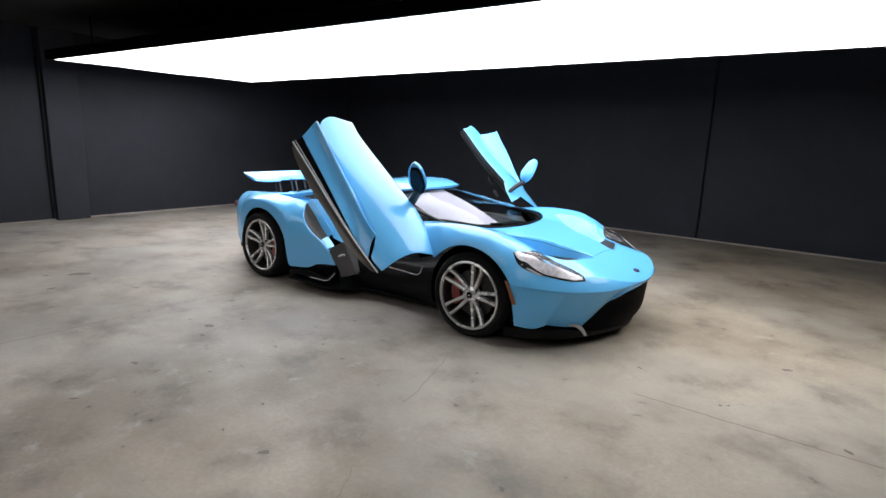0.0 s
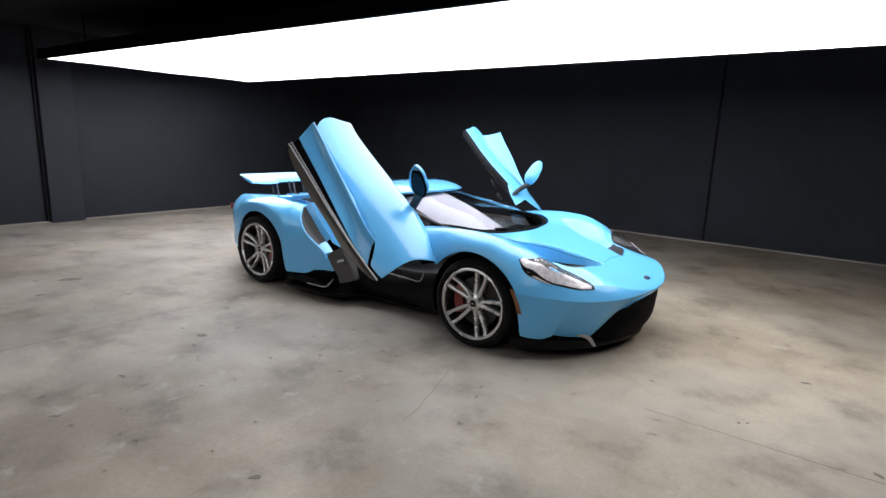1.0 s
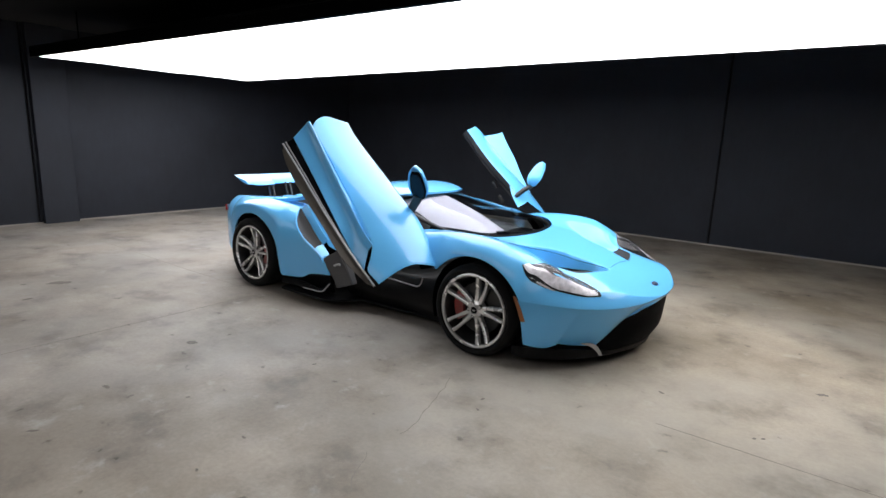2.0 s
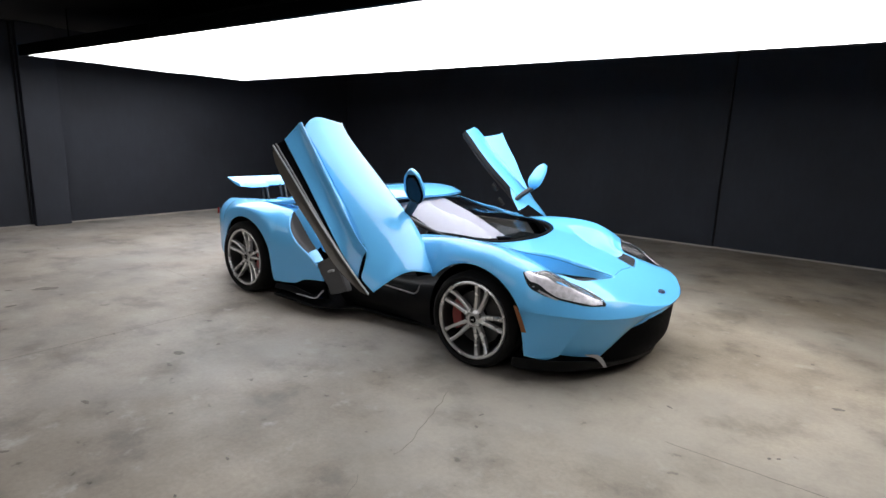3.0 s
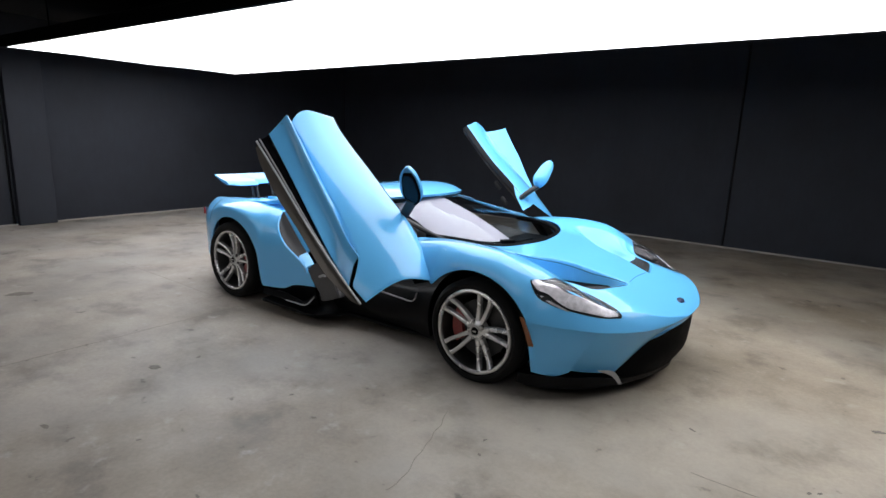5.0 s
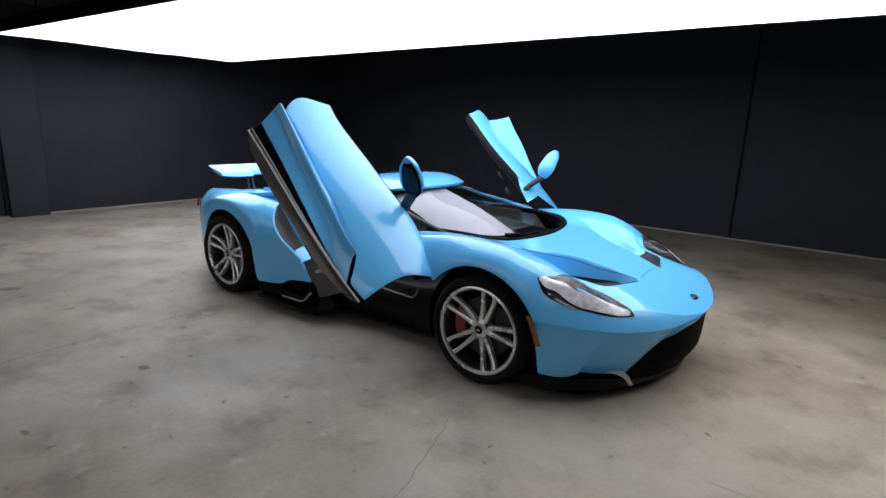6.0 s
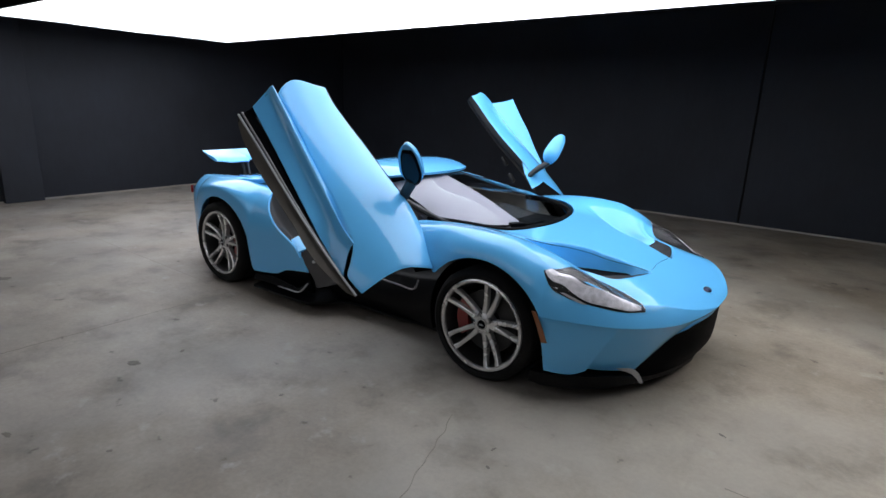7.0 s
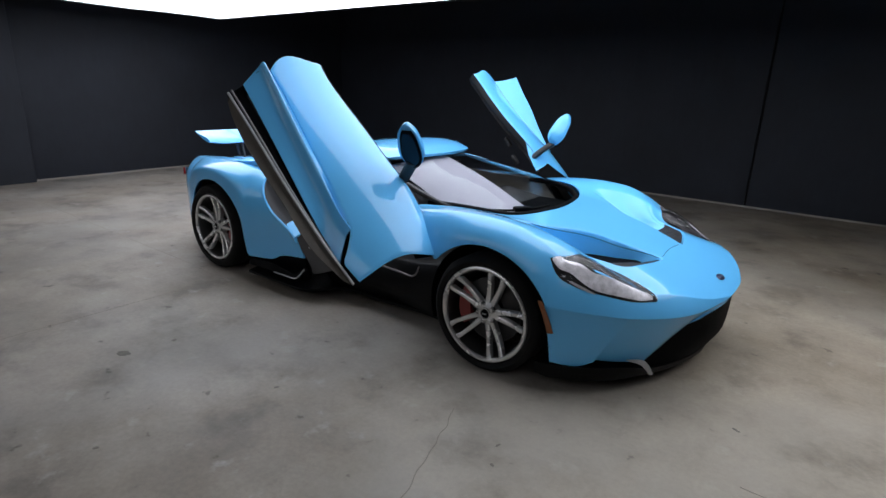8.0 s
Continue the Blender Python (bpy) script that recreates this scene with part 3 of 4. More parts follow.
BAR_OUT = [(0.337, 0.886), (0.369, 0.884), (0.418, 0.865), (0.491, 0.852), (0.56, 0.828), (0.645, 0.780), (0.745, 0.715), (0.795, 0.669)]
SLIVER_IN = [(0.445, 0.876), (0.48, 0.864), (0.525, 0.848), (0.560, 0.834)]
SLIVER_OUT = [(0.448, 0.880), (0.48, 0.870), (0.525, 0.853), (0.561, 0.836)]
TIP_IN = [(0.690, 0.690), (0.745, 0.672), (0.790, 0.661)]
TIP_OUT = [(0.705, 0.697), (0.752, 0.680), (0.791, 0.664)]
for side in (-1, 1):
    lamp = part("headlight", lamp_sheet(LAMP_IN, LAMP_OUT, side, 0.002, 0.003), LAMP_BLACK, car, "black headlight bucket with a silver bar and painted-in reflection")
    # the bar's pale colour also holds the light box's reflection in the lens
    part("reflection_bar", lamp_sheet(BAR_IN, BAR_OUT, side, 0.0045, 0.003, 8), LAMP_REFLECTION, lamp, "silver bar with light-box reflection painted in")
    part("chrome_strip", lamp_sheet(SLIVER_IN, SLIVER_OUT, side, 0.0045, 0.002, 4), STEEL_BRIGHT, lamp, "thin chrome strip")
    part("lamp_tip", lamp_sheet(TIP_IN, TIP_OUT, side, 0.0045, 0.002, 4), STEEL_BRIGHT, lamp)
    for x, y, r in ((0.455, 0.745, 0.013), (0.53, 0.712, 0.014), (0.605, 0.690, 0.017)):
        bm = bmesh.new()
        bmesh.ops.create_uvsphere(bm, u_segments=16, v_segments=10, radius=r)
        shift(bm, Matrix.Translation(on_wing(x, side * y, 0.001)) @ Matrix.Diagonal((1.5, 0.8, 0.4, 1)))
        part("projector", bm, STEEL, lamp)
    for x, y in ((0.405, 0.884), (0.444, 0.878)):
        bm = bmesh.new()
        bmesh.ops.create_uvsphere(bm, u_segments=12, v_segments=8, radius=0.008)
        shift(bm, Matrix.Translation(on_wing(x, side * y, 0.002)) @ Matrix.Diagonal((1.3, 0.6, 0.5, 1)))
        part("reflector", bm, STEEL_BRIGHT, lamp)
    cover = part("lens", lamp_sheet(LAMP_IN, LAMP_OUT, side, 0.008, 0.002, 16, 0.004), LENS_GLASS, lamp, "clear headlight cover")
    cover.visible_shadow = False

# badge, side markers
bm = bmesh.new()
bmesh.ops.create_uvsphere(bm, u_segments=20, v_segments=8, radius=1.0)
shift(bm, Matrix.Translation((0.975, 0, 0.551)) @ pose(0, 0, 0, 0, 22, 0) @ Matrix.Diagonal((0.024, 0.047, 0.006, 1)))
badge = part("badge", bm, BADGE, car, "small dark oval badge on the nose")
bm = bmesh.new()
bmesh.ops.create_uvsphere(bm, u_segments=16, v_segments=6, radius=1.0)
shift(bm, Matrix.Translation((0.977, 0, 0.554)) @ pose(0, 0, 0, 0, 22, 0) @ Matrix.Diagonal((0.010, 0.026, 0.005, 1)))
part("badge_centre", bm, BADGE_FACE, badge, "dull grey-blue badge centre")
for side in (-1, 1):
    rails = [[(0.318, side * 0.976, 0.525), (0.352, side * 0.966, 0.44), (0.376, side * 0.950, 0.35)], [(0.342, side * 0.972, 0.522), (0.378, side * 0.957, 0.44), (0.404, side * 0.938, 0.352)]]
    part("side_marker", thicken(loft(rails, 12, 4), 0.008), AMBER, car, "amber side marker")


# ---- wheels ----
def wheel(cx, side, tyre_r, width, rim_r, flip):
    face = 0.955 * side
    at = Matrix.Translation((cx, 0, tyre_r))

    def y(d):
        """d: metres inward from the outer face."""
        return face - side * d

    barrel = lathe([(rim_r - 0.002, y(0.012)), (rim_r + 0.004, y(0.016)), (rim_r - 0.002, y(0.022)), (rim_r - 0.014, y(0.03)), (rim_r - 0.03, y(0.10)), (rim_r - 0.03, y(width)), (rim_r - 0.038, y(width)), (rim_r - 0.04, y(0.10)), (rim_r - 0.028, y(0.03)), (rim_r - 0.022, y(0.016))], 72)
    ob = part("wheel", shift(barrel, at), BARREL, car, "silver alloy wheel with five twin spokes")
    lip = lathe([(rim_r + 0.002, y(0.004)), (rim_r - 0.001, y(-0.005)), (rim_r - 0.008, y(-0.008)), (rim_r - 0.017, y(-0.006)), (rim_r - 0.024, y(0.004)), (rim_r - 0.022, y(0.014)), (rim_r, y(0.011)), (rim_r + 0.002, y(0.004))], 96)
    part("rim_lip", shift(lip, at), SILVER, ob, "bright rim edge")
    t = tyre_r
    prof = [(rim_r + 0.003, y(0.004)), (rim_r + 0.010, y(-0.012)), (rim_r + 0.030, y(-0.018)), (t - 0.028, y(-0.014)), (t - 0.010, y(0.002)), (t, y(0.022)), (t, y(0.06)), (t - 0.006, y(0.062)), (t - 0.006, y(0.070)), (t, y(0.072)), (t, y(0.12)), (t - 0.006, y(0.122)), (t - 0.006, y(0.130)), (t, y(0.132)), (t, y(width - 0.02)), (t - 0.012, y(width)), (rim_r + 0.03, y(width + 0.014)), (rim_r, y(width)), (rim_r - 0.01, y(0.1))]
    part("tyre", shift(lathe(prof, 96), at), RUBBER, ob, "black low-profile tyre")
    for k in range(5):
        for off in (-1, 1):
            bm = bmesh.new()
            rows = []
            for u in np.linspace(0, 1, 18):
                r = 0.040 + (rim_r - 0.016 - 0.040) * u
                spread = off * (0.010 + 0.031 * min(1.0, u * 1.25) ** 0.9)
                w = 0.0125 + 0.006 * (1 - u) ** 2 + 0.006 * u**8
                d = 0.036 - 0.034 * u**1.3 + 0.010 * math.sin(math.pi * u)
                outline = [(-0.55, 0.0), (0.55, 0.0), (0.86, 0.003), (1.0, 0.010), (1.0, 0.034), (0.6, 0.042), (-0.6, 0.042), (-1.0, 0.034), (-1.0, 0.010), (-0.86, 0.003)]
                rows.append([(spread + w * p, d + q, r) for p, q in outline])
            grid(rows, bm, close_v=True)
            bm.verts.ensure_lookup_table()
            bm.faces.new([bm.verts[i] for i in range(10)])
            bm.faces.new([bm.verts[len(bm.verts) - 10 + i] for i in range(10)])
            for v in bm.verts:
                v.co.y = y(v.co.y)
            ang = flip + 2 * math.pi * k / 5
            shift(bm, at @ Matrix.Rotation(ang, 4, "Y"))
            part("spoke", bm, SILVER, ob, angle=32)
    part("hub", shift(lathe([(0.0005, y(0.026)), (0.040, y(0.026)), (0.052, y(0.032)), (0.068, y(0.038)), (0.074, y(0.050)), (0.074, y(0.08)), (0.0005, y(0.08))], 40), at), SILVER, ob)
    part("cap_ring", shift(lathe([(0.026, y(0.024)), (0.029, y(0.018)), (0.034, y(0.018)), (0.037, y(0.026)), (0.030, y(0.030))], 32), at), SILVER, ob, "bright ring round the centre cap")
    part("centre_cap", shift(lathe([(0.0005, y(0.017)), (0.022, y(0.018)), (0.027, y(0.024)), (0.0005, y(0.030))], 24), at), BLACK_PLASTIC, ob, "dark centre cap")
    part("cap_mark", shift(boxed(-0.012, 0.012, min(y(0.0155), y(0.0175)), max(y(0.0155), y(0.0175)), -0.004, 0.004, bevel=0.0006), at), PALE_TRIM, ob)
    for k in range(5):
        a = flip + 2 * math.pi * (k + 0.5) / 5
        spot = at @ Matrix.Translation((0.054 * math.sin(a), 0, 0.054 * math.cos(a)))
        part("nut_socket", shift(lathe([(0.011, y(0.033)), (0.0145, y(0.029)), (0.016, y(0.034)), (0.014, y(0.044)), (0.011, y(0.044))], 16), spot), BARREL, ob)
        part("wheel_nut", shift(lathe([(0.0005, y(0.022)), (0.007, y(0.023)), (0.009, y(0.028)), (0.009, y(0.040)), (0.0005, y(0.040))], 6), spot), SILVER, ob)
    part("brake_disc", shift(lathe([(0.08, y(0.09)), (0.19, y(0.09)), (0.19, y(0.12)), (0.08, y(0.12))], 48), at), STEEL, ob, "grey brake disc")
    part("brake_hub", shift(lathe([(0.0005, y(0.081)), (0.085, y(0.082)), (0.095, y(0.125)), (0.0005, y(0.125))], 32), at), BLACK_PLASTIC, ob)
    # caliper, towards the middle of the car
    rows = []
    for a in np.linspace(-0.62, 0.62, 12):
        b = math.pi + a if cx > -1 else a
        c, s = math.cos(b), math.sin(b)
        rows.append([(r * c, y(d), r * s) for r, d in ((0.125, 0.062), (0.20, 0.058), (0.212, 0.075), (0.212, 0.125), (0.125, 0.125))])
    bm = grid(rows, close_v=True)
    bm.verts.ensure_lookup_table()
    bm.faces.new([bm.verts[i] for i in range(5)])
    bm.faces.new([bm.verts[len(bm.verts) - 5 + i] for i in range(5)])
    part("brake_caliper", shift(bm, at), RED, ob, "red brake caliper")


for side in (-1, 1):
    wheel(-0.015, side, FRONT_R, 0.235, 0.277, 0.27)
    wheel(-BASE, side, REAR_R, 0.30, 0.277, 0.08)


# ---- rear body ----
def rear_crest(x):
    return keyed(x, (-3.70, 0.792), (-3.52, 0.832), (-3.26, 0.868), (-2.85, 0.892), (-2.6, 0.895), (-2.36, 0.875), (-2.12, 0.845), (-1.8, 0.80), (-1.5, 0.78))


def rear_y(x):
    return keyed(x, (-3.70, 0.50), (-3.62, 0.60), (-3.52, 0.71), (-3.40, 0.81), (-3.22, 0.90), (-3.0, 0.965), (-2.8, 0.99), (-2.4, 0.995), (-2.1, 0.965), (-1.8, 0.945), (-1.5, 0.93))


def rear_top(x, y):
    a = abs(y)
    deck = keyed(x, (-3.70, 0.765), (-3.4, 0.785), (-2.9, 0.80), (-2.4, 0.79), (-1.5, 0.76))
    b = step(0.30, 0.66, a)
    return deck * (1 - b) + rear_crest(x) * b


def rear_row(s, side, nt=26, ns=34):
    out = []
    for j in range(nt + ns + 1):
        v = j / (nt + ns)
        q = max(0.0, (j - nt) / ns)
        front = -2.16 if j <= nt else keyed(q, (0.0, -2.16), (0.25, -2.105), (0.42, -2.03), (0.60, -1.885), (0.74, -1.745), (0.84, -1.665), (1.0, -1.60))
        x = front + (-3.70 - front) * s
        yb, zc = rear_y(x), rear_crest(x)
        ys = yb * 0.80
        zb = arch_z(x, -2.69, 0.412, 0.345, keyed(x, (-2.35, 0.195), (-1.97, 0.228), (-1.84, 0.280), (-1.6, 0.308)) if x > -2.69 else 0.30 + 0.1 * step(-3.1, -3.5, x))
        if j <= nt:
            y = ys * j / nt
            out.append((x, side * y, rear_top(x, y)))
        else:
            zt = rear_top(x, ys)
            c = math.sin(min(1.0, q * 1.6) * math.pi / 2)
            y = ys + (yb - ys) * (0.2 * q + 0.8 * c) - 0.03 * q * q
            out.append((x, side * y, zt + (zb - zt) * (0.35 * q + 0.65 * q * q)))
    return out


def rear_shell():
    rows = []
    for i in range(91):
        right, left = rear_row(i / 90, -1), rear_row(i / 90, 1)
        rows.append(right[::-1] + left[1:])
    return thicken(grid(rows), 0.01)


part("rear_shell", rear_shell(), PAINT, car, "pale blue rear wings and deck", angle=50)
rails = [[(x, y, z) for y in (-0.52, -0.26, 0, 0.26, 0.52)] for x, z in ((-3.695, 0.768), (-3.72, 0.60), (-3.68, 0.42), (-3.60, 0.30))]
part("tail_panel", thicken(loft(rails, 20, 12), 0.02), BLACK_PLASTIC, car, "black rear panel")
part("diffuser", boxed(-3.62, -3.12, -0.62, 0.62, 0.15, 0.26, bevel=0.03), CARBON, car, "black rear diffuser")
for side in (-1, 1):
    rails = [[(-3.38, side * 0.815, 0.765), (-3.46, side * 0.752, 0.748), (-3.58, side * 0.63, 0.725)], [(-3.37, side * 0.822, 0.70), (-3.465, side * 0.758, 0.69), (-3.585, side * 0.64, 0.672)]]
    part("tail_light", thicken(loft(rails, 12, 6), 0.02), RED_LENS, car, "red tail light")
    # the air intake behind the door: inner wall, ledge and black slats
    rails = [[(-1.40, side * 0.60, 0.86), (-1.8, side * 0.66, 0.88), (-2.10, side * 0.73, 0.89)], [(-1.38, side * 0.64, 0.66), (-1.70, side * 0.70, 0.68), (-1.93, side * 0.755, 0.72)], [(-1.38, side * 0.68, 0.47), (-1.56, side * 0.75, 0.48), (-1.74, side * 0.79, 0.54)]]
    part("intake_wall", thicken(loft(rails, 20, 12), 0.02), PAINT, car)
    rails = [[(-1.80, side * 0.81, 0.552), (-1.74, side * 0.825, 0.520), (-1.665, side * 0.85, 0.480)], [(-1.80, side * 0.905, 0.525), (-1.74, side * 0.918, 0.492), (-1.675, side * 0.932, 0.456)], [(-1.79, side * 0.91, 0.49), (-1.73, side * 0.92, 0.45), (-1.665, side * 0.93, 0.415)]]
    part("intake_ledge", thicken(loft(rails, 14, 6), 0.02), PAINT, car)
    lip = rear_row(0.0, side)[30:55]
    edge = [(x - 0.004, y - side * 0.004, z) for x, y, z in lip if 0.50 < z < 0.86][::2]
    deep = [(-2.155, side * 0.765, 0.84), (-2.03, side * 0.785, 0.740), (-1.89, side * 0.80, 0.610), (-1.80, side * 0.81, 0.545)]
    hollow = [tuple((p + q) / 2 + np.array((-0.028, 0, -0.010))) for p, q in zip(spline(edge, 12), spline(deep, 12))]
    part("intake_duct", thicken(loft([edge, hollow, deep], 24, 12), 0.01), GREY_PLASTIC, car, "dark grey intake duct")
    part("intake_lining", thicken(loft([deep, [(x + 0.05, y - side * 0.02, z + 0.05) for x, y, z in deep]], 20, 4), 0.012), PAINT, car)
    part("intake_rim", tube(bmesh.new(), [(x + 0.003, y, z) for x, y, z in lip[::3]], 0.011, 8, 48), PAINT, car, "pale blue rolled rim of the side intake")
    ribs = [spline(r, 60) for r in (edge, hollow, deep)]
    for k in range(8):
        a, b, c = (r[34 + 3 * k] for r in ribs)
        part("intake_slat", tube(bmesh.new(), [tuple(p + np.array((0.006, 0, 0.004))) for p in (a * 0.9 + b * 0.1, b, c * 0.9 + b * 0.1)], 0.0032, 6, 10), GREY_PLASTIC, car)

# roof, buttresses and rear screen
def roof_half(x):
    return keyed(x, (-3.3, 0.16), (-2.8, 0.27), (-2.2, 0.40), (-1.7, 0.50), (-1.35, 0.545), (-1.12, 0.54), (-1.0, 0.49))


def roof_z(x):
    return keyed(x, (-3.3, 0.80), (-2.8, 0.89), (-2.2, 1.01), (-1.75, 1.100), (-1.45, 1.122), (-1.2, 1.106), (-1.0, 1.068))


def roof():
    rows = []
    for x in np.linspace(-3.3, -1.0, 48):
        h, z = roof_half(x), roof_z(x)
        row = []
        for v in np.linspace(-1, 1, 25):
            front = -0.15 * abs(v) ** 2.2 * step(-1.7, -1.0, x)
            row.append((x + front, h * v, z - 0.016 * abs(v) ** 4))
        rows.append(row)
    return thicken(grid(rows), 0.02)


part("roof", roof(), PAINT, car, "pale blue teardrop roof")
for side in (-1, 1):
    rails = [[(-1.45, side * 0.47, 1.04), (-2.2, side * 0.37, 0.95), (-3.2, side * 0.16, 0.76)], [(-1.45, side * 0.62, 0.76), (-2.2, side * 0.46, 0.76), (-3.2, side * 0.2, 0.74)]]
    part("cabin_side", thicken(loft(rails, 20, 8), 0.015), CARBON, car)
    rails = [[(-1.55, side * 0.46, 1.075), (-1.9, side * 0.58, 1.02), (-2.3, side * 0.72, 0.93), (-2.75, side * 0.78, 0.885)], [(-1.75, side * 0.42, 1.075), (-2.1, side * 0.53, 1.01), (-2.5, side * 0.64, 0.92), (-2.95, side * 0.70, 0.875)]]
    part("buttress", thicken(loft(rails, 24, 6), 0.03), PAINT, car, "pale blue flying buttress")

# windscreen with its pillars
HEAD = [(-1.21, 0.455, 1.005), (-1.09, 0.26, 1.042), (-1.03, 0.0, 1.056)]
COWL = [(x, y, top_z(x, y) + 0.004) for x, y in ((-0.62, 0.660), (-0.44, 0.635), (-0.29, 0.585), (-0.20, 0.53), (-0.13, 0.45), (-0.075, 0.32), (-0.048, 0.14), (-0.042, 0.0))]


def both_sides(half):
    return [(x, -y, z) for x, y, z in half] + [(x, y, z) for x, y, z in half[-2::-1]]


head, cowl = both_sides(HEAD), both_sides(COWL)
h7, c7 = spline(head, 25), spline(cowl, 25)
middle = [tuple((a + b) / 2 + np.array((0.012, 0, 0.018))) for a, b in zip(h7, c7)]
bm = grid([[tuple(p) for p in spline([a, m, b], 14)] for a, m, b in zip(h7, middle, c7)])
screen = part("windscreen", thicken(bm, 0.004), SCREEN_GLASS, car, "clear curved windscreen")
screen.visible_shadow = False
for side in (-1, 1):
    bm = tube(bmesh.new(), [(-1.24, side * 0.47, 1.012), (-0.93, side * 0.600, 0.930), (-0.64, side * 0.660, 0.866), (-0.45, side * 0.665, 0.832), (-0.30, side * 0.61, 0.815)], lambda u: 0.007 + 0.012 * math.sin(math.pi * min(1.0, u * 1.1)), 8, 36)
    part("screen_pillar", bm, PAINT if side > 0 else GREY_PLASTIC, car)
bm = tube(bmesh.new(), [(x - 0.02, y * 1.01, z - 0.012) for x, y, z in cowl], 0.022, 8, 40)
part("cowl_tray", boxed(-0.52, -0.06, -0.52, 0.52, 0.60, 0.74, bevel=0.02), BLACK_PLASTIC, car, "black tray under the cowl")
part("cowl", bm, BLACK_PLASTIC, car, "black cowl under the windscreen")
bm = tube(bmesh.new(), [(-0.31, -0.56, 0.826), (-0.19, -0.44, 0.822), (-0.11, -0.28, 0.820), (-0.085, -0.10, 0.820)], 0.007, 6, 24)
wiper = part("wiper", bm, BLACK_PLASTIC, car, "black wiper blade")
part("wiper_clip", shift(boxed(-0.025, 0.025, -0.05, 0.05, -0.012, 0.016, bevel=0.006), pose(-0.145, -0.36, 0.824, 0, 0, -32)), BLACK_PLASTIC, wiper)

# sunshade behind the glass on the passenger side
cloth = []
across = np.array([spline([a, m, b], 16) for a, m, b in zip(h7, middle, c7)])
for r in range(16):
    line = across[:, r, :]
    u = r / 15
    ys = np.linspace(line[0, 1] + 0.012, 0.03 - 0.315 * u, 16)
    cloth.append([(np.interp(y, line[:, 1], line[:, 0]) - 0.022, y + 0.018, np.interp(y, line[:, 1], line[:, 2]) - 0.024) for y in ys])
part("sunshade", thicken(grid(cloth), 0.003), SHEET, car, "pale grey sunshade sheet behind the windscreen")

# tub, sills, wheel wells and underbody
part("underbody", boxed(-3.4, 0.62, -0.62, 0.62, 0.10, 0.20, bevel=0.02), BLACK_PLASTIC, car, "black underbody")
part("front_well", boxed(-0.42, 0.60, -0.66, 0.66, 0.19, 0.62, bevel=0.03), BLACK_PLASTIC, car, "black structure inside the front wings")
part("rear_well", boxed(-3.45, -2.05, -0.62, 0.62, 0.19, 0.70, bevel=0.03), BLACK_PLASTIC, car, "black structure inside the rear wings")
for side in (-1, 1):
    rails = [[(-0.36, side * 0.66, 0.60), (-0.9, side * 0.60, 0.44), (-1.5, side * 0.66, 0.44)], [(-0.36, side * 0.80, 0.50), (-0.9, side * 0.68, 0.39), (-1.5, side * 0.78, 0.40)], [(-0.38, side * 0.84, 0.30), (-0.9, side * 0.74, 0.22), (-1.5, side * 0.82, 0.26)], [(-0.40, side * 0.75, 0.11), (-0.9, side * 0.70, 0.11), (-1.5, side * 0.74, 0.11)]]
    part("sill", thicken(loft(rails, 24, 14), 0.03), CARBON, car, "black carbon sill")
    rails = [[(-0.40, side * 0.76, 0.115), (-0.62, side * 0.715, 0.105), (-0.97, side * 0.735, 0.10), (-1.35, side * 0.75, 0.10), (-1.46, side * 0.87, 0.10), (-1.55, side * 0.965, 0.10), (-1.86, side * 0.985, 0.10), (-2.2, side * 0.985, 0.10)], [(-0.40, side * 0.60, 0.15), (-0.62, side * 0.60, 0.14), (-0.97, side * 0.60, 0.14), (-1.35, side * 0.60, 0.14), (-1.46, side * 0.62, 0.14), (-1.55, side * 0.64, 0.14), (-1.86, side * 0.66, 0.14), (-2.2, side * 0.66, 0.14)]]
    part("side_skirt", thicken(loft(rails, 60, 6), 0.02), CARBON, car, "black side skirt")
    # winglet ahead of the rear wheel
    rails = [[(-2.24, side * 0.935, 0.175), (-1.98, side * 0.94, 0.20), (-1.80, side * 0.945, 0.185), (-1.66, side * 0.95, 0.185), (-1.545, side * 0.955, 0.262)], [(-2.24, side * 0.955, 0.135), (-1.98, side * 0.955, 0.145), (-1.80, side * 0.96, 0.148), (-1.632, side * 0.965, 0.163), (-1.528, side * 0.96, 0.250)]]
    part("skirt_winglet", thicken(loft(rails, 36, 5), 0.016), CARBON, car, "black glossy skirt winglet")
    part("winglet_edge", tube(bmesh.new(), [(-1.90, side * 0.962, 0.146), (-1.78, side * 0.964, 0.150), (-1.632, side * 0.968, 0.164), (-1.536, side * 0.963, 0.248)], 0.0055, 6, 40), PALE_TRIM, car, "pale line along the edge of the skirt winglet")
    rails = [[(-2.22, side * 0.90, 0.24), (-1.9, side * 0.90, 0.25), (-1.60, side * 0.90, 0.30)], [(-2.22, side * 0.90, 0.13), (-1.9, side * 0.88, 0.13), (-1.60, side * 0.86, 0.13)]]
    part("skirt_panel", thicken(loft(rails, 12, 6), 0.02), BLACK_PLASTIC, car)
    # grey latch post at the back of the door opening
    outline = [(-1.698, 0.432), (-1.63, 0.482), (-1.51, 0.548), (-1.43, 0.40), (-1.355, 0.255), (-1.44, 0.222), (-1.533, 0.195), (-1.548, 0.262), (-1.62, 0.345)]
    bm = bmesh.new()
    outer = [bm.verts.new((x, side * (0.908 - 0.05 * step(-1.60, -1.40, x)), z)) for x, z in outline]
    inner = [bm.verts.new((x, side * 0.76, z)) for x, z in outline]
    bm.faces.new(outer)
    bm.faces.new(inner[::-1])
    for k in range(len(outline)):
        bm.faces.new((outer[k - 1], outer[k], inner[k], inner[k - 1]))
    bmesh.ops.recalc_face_normals(bm, faces=bm.faces)
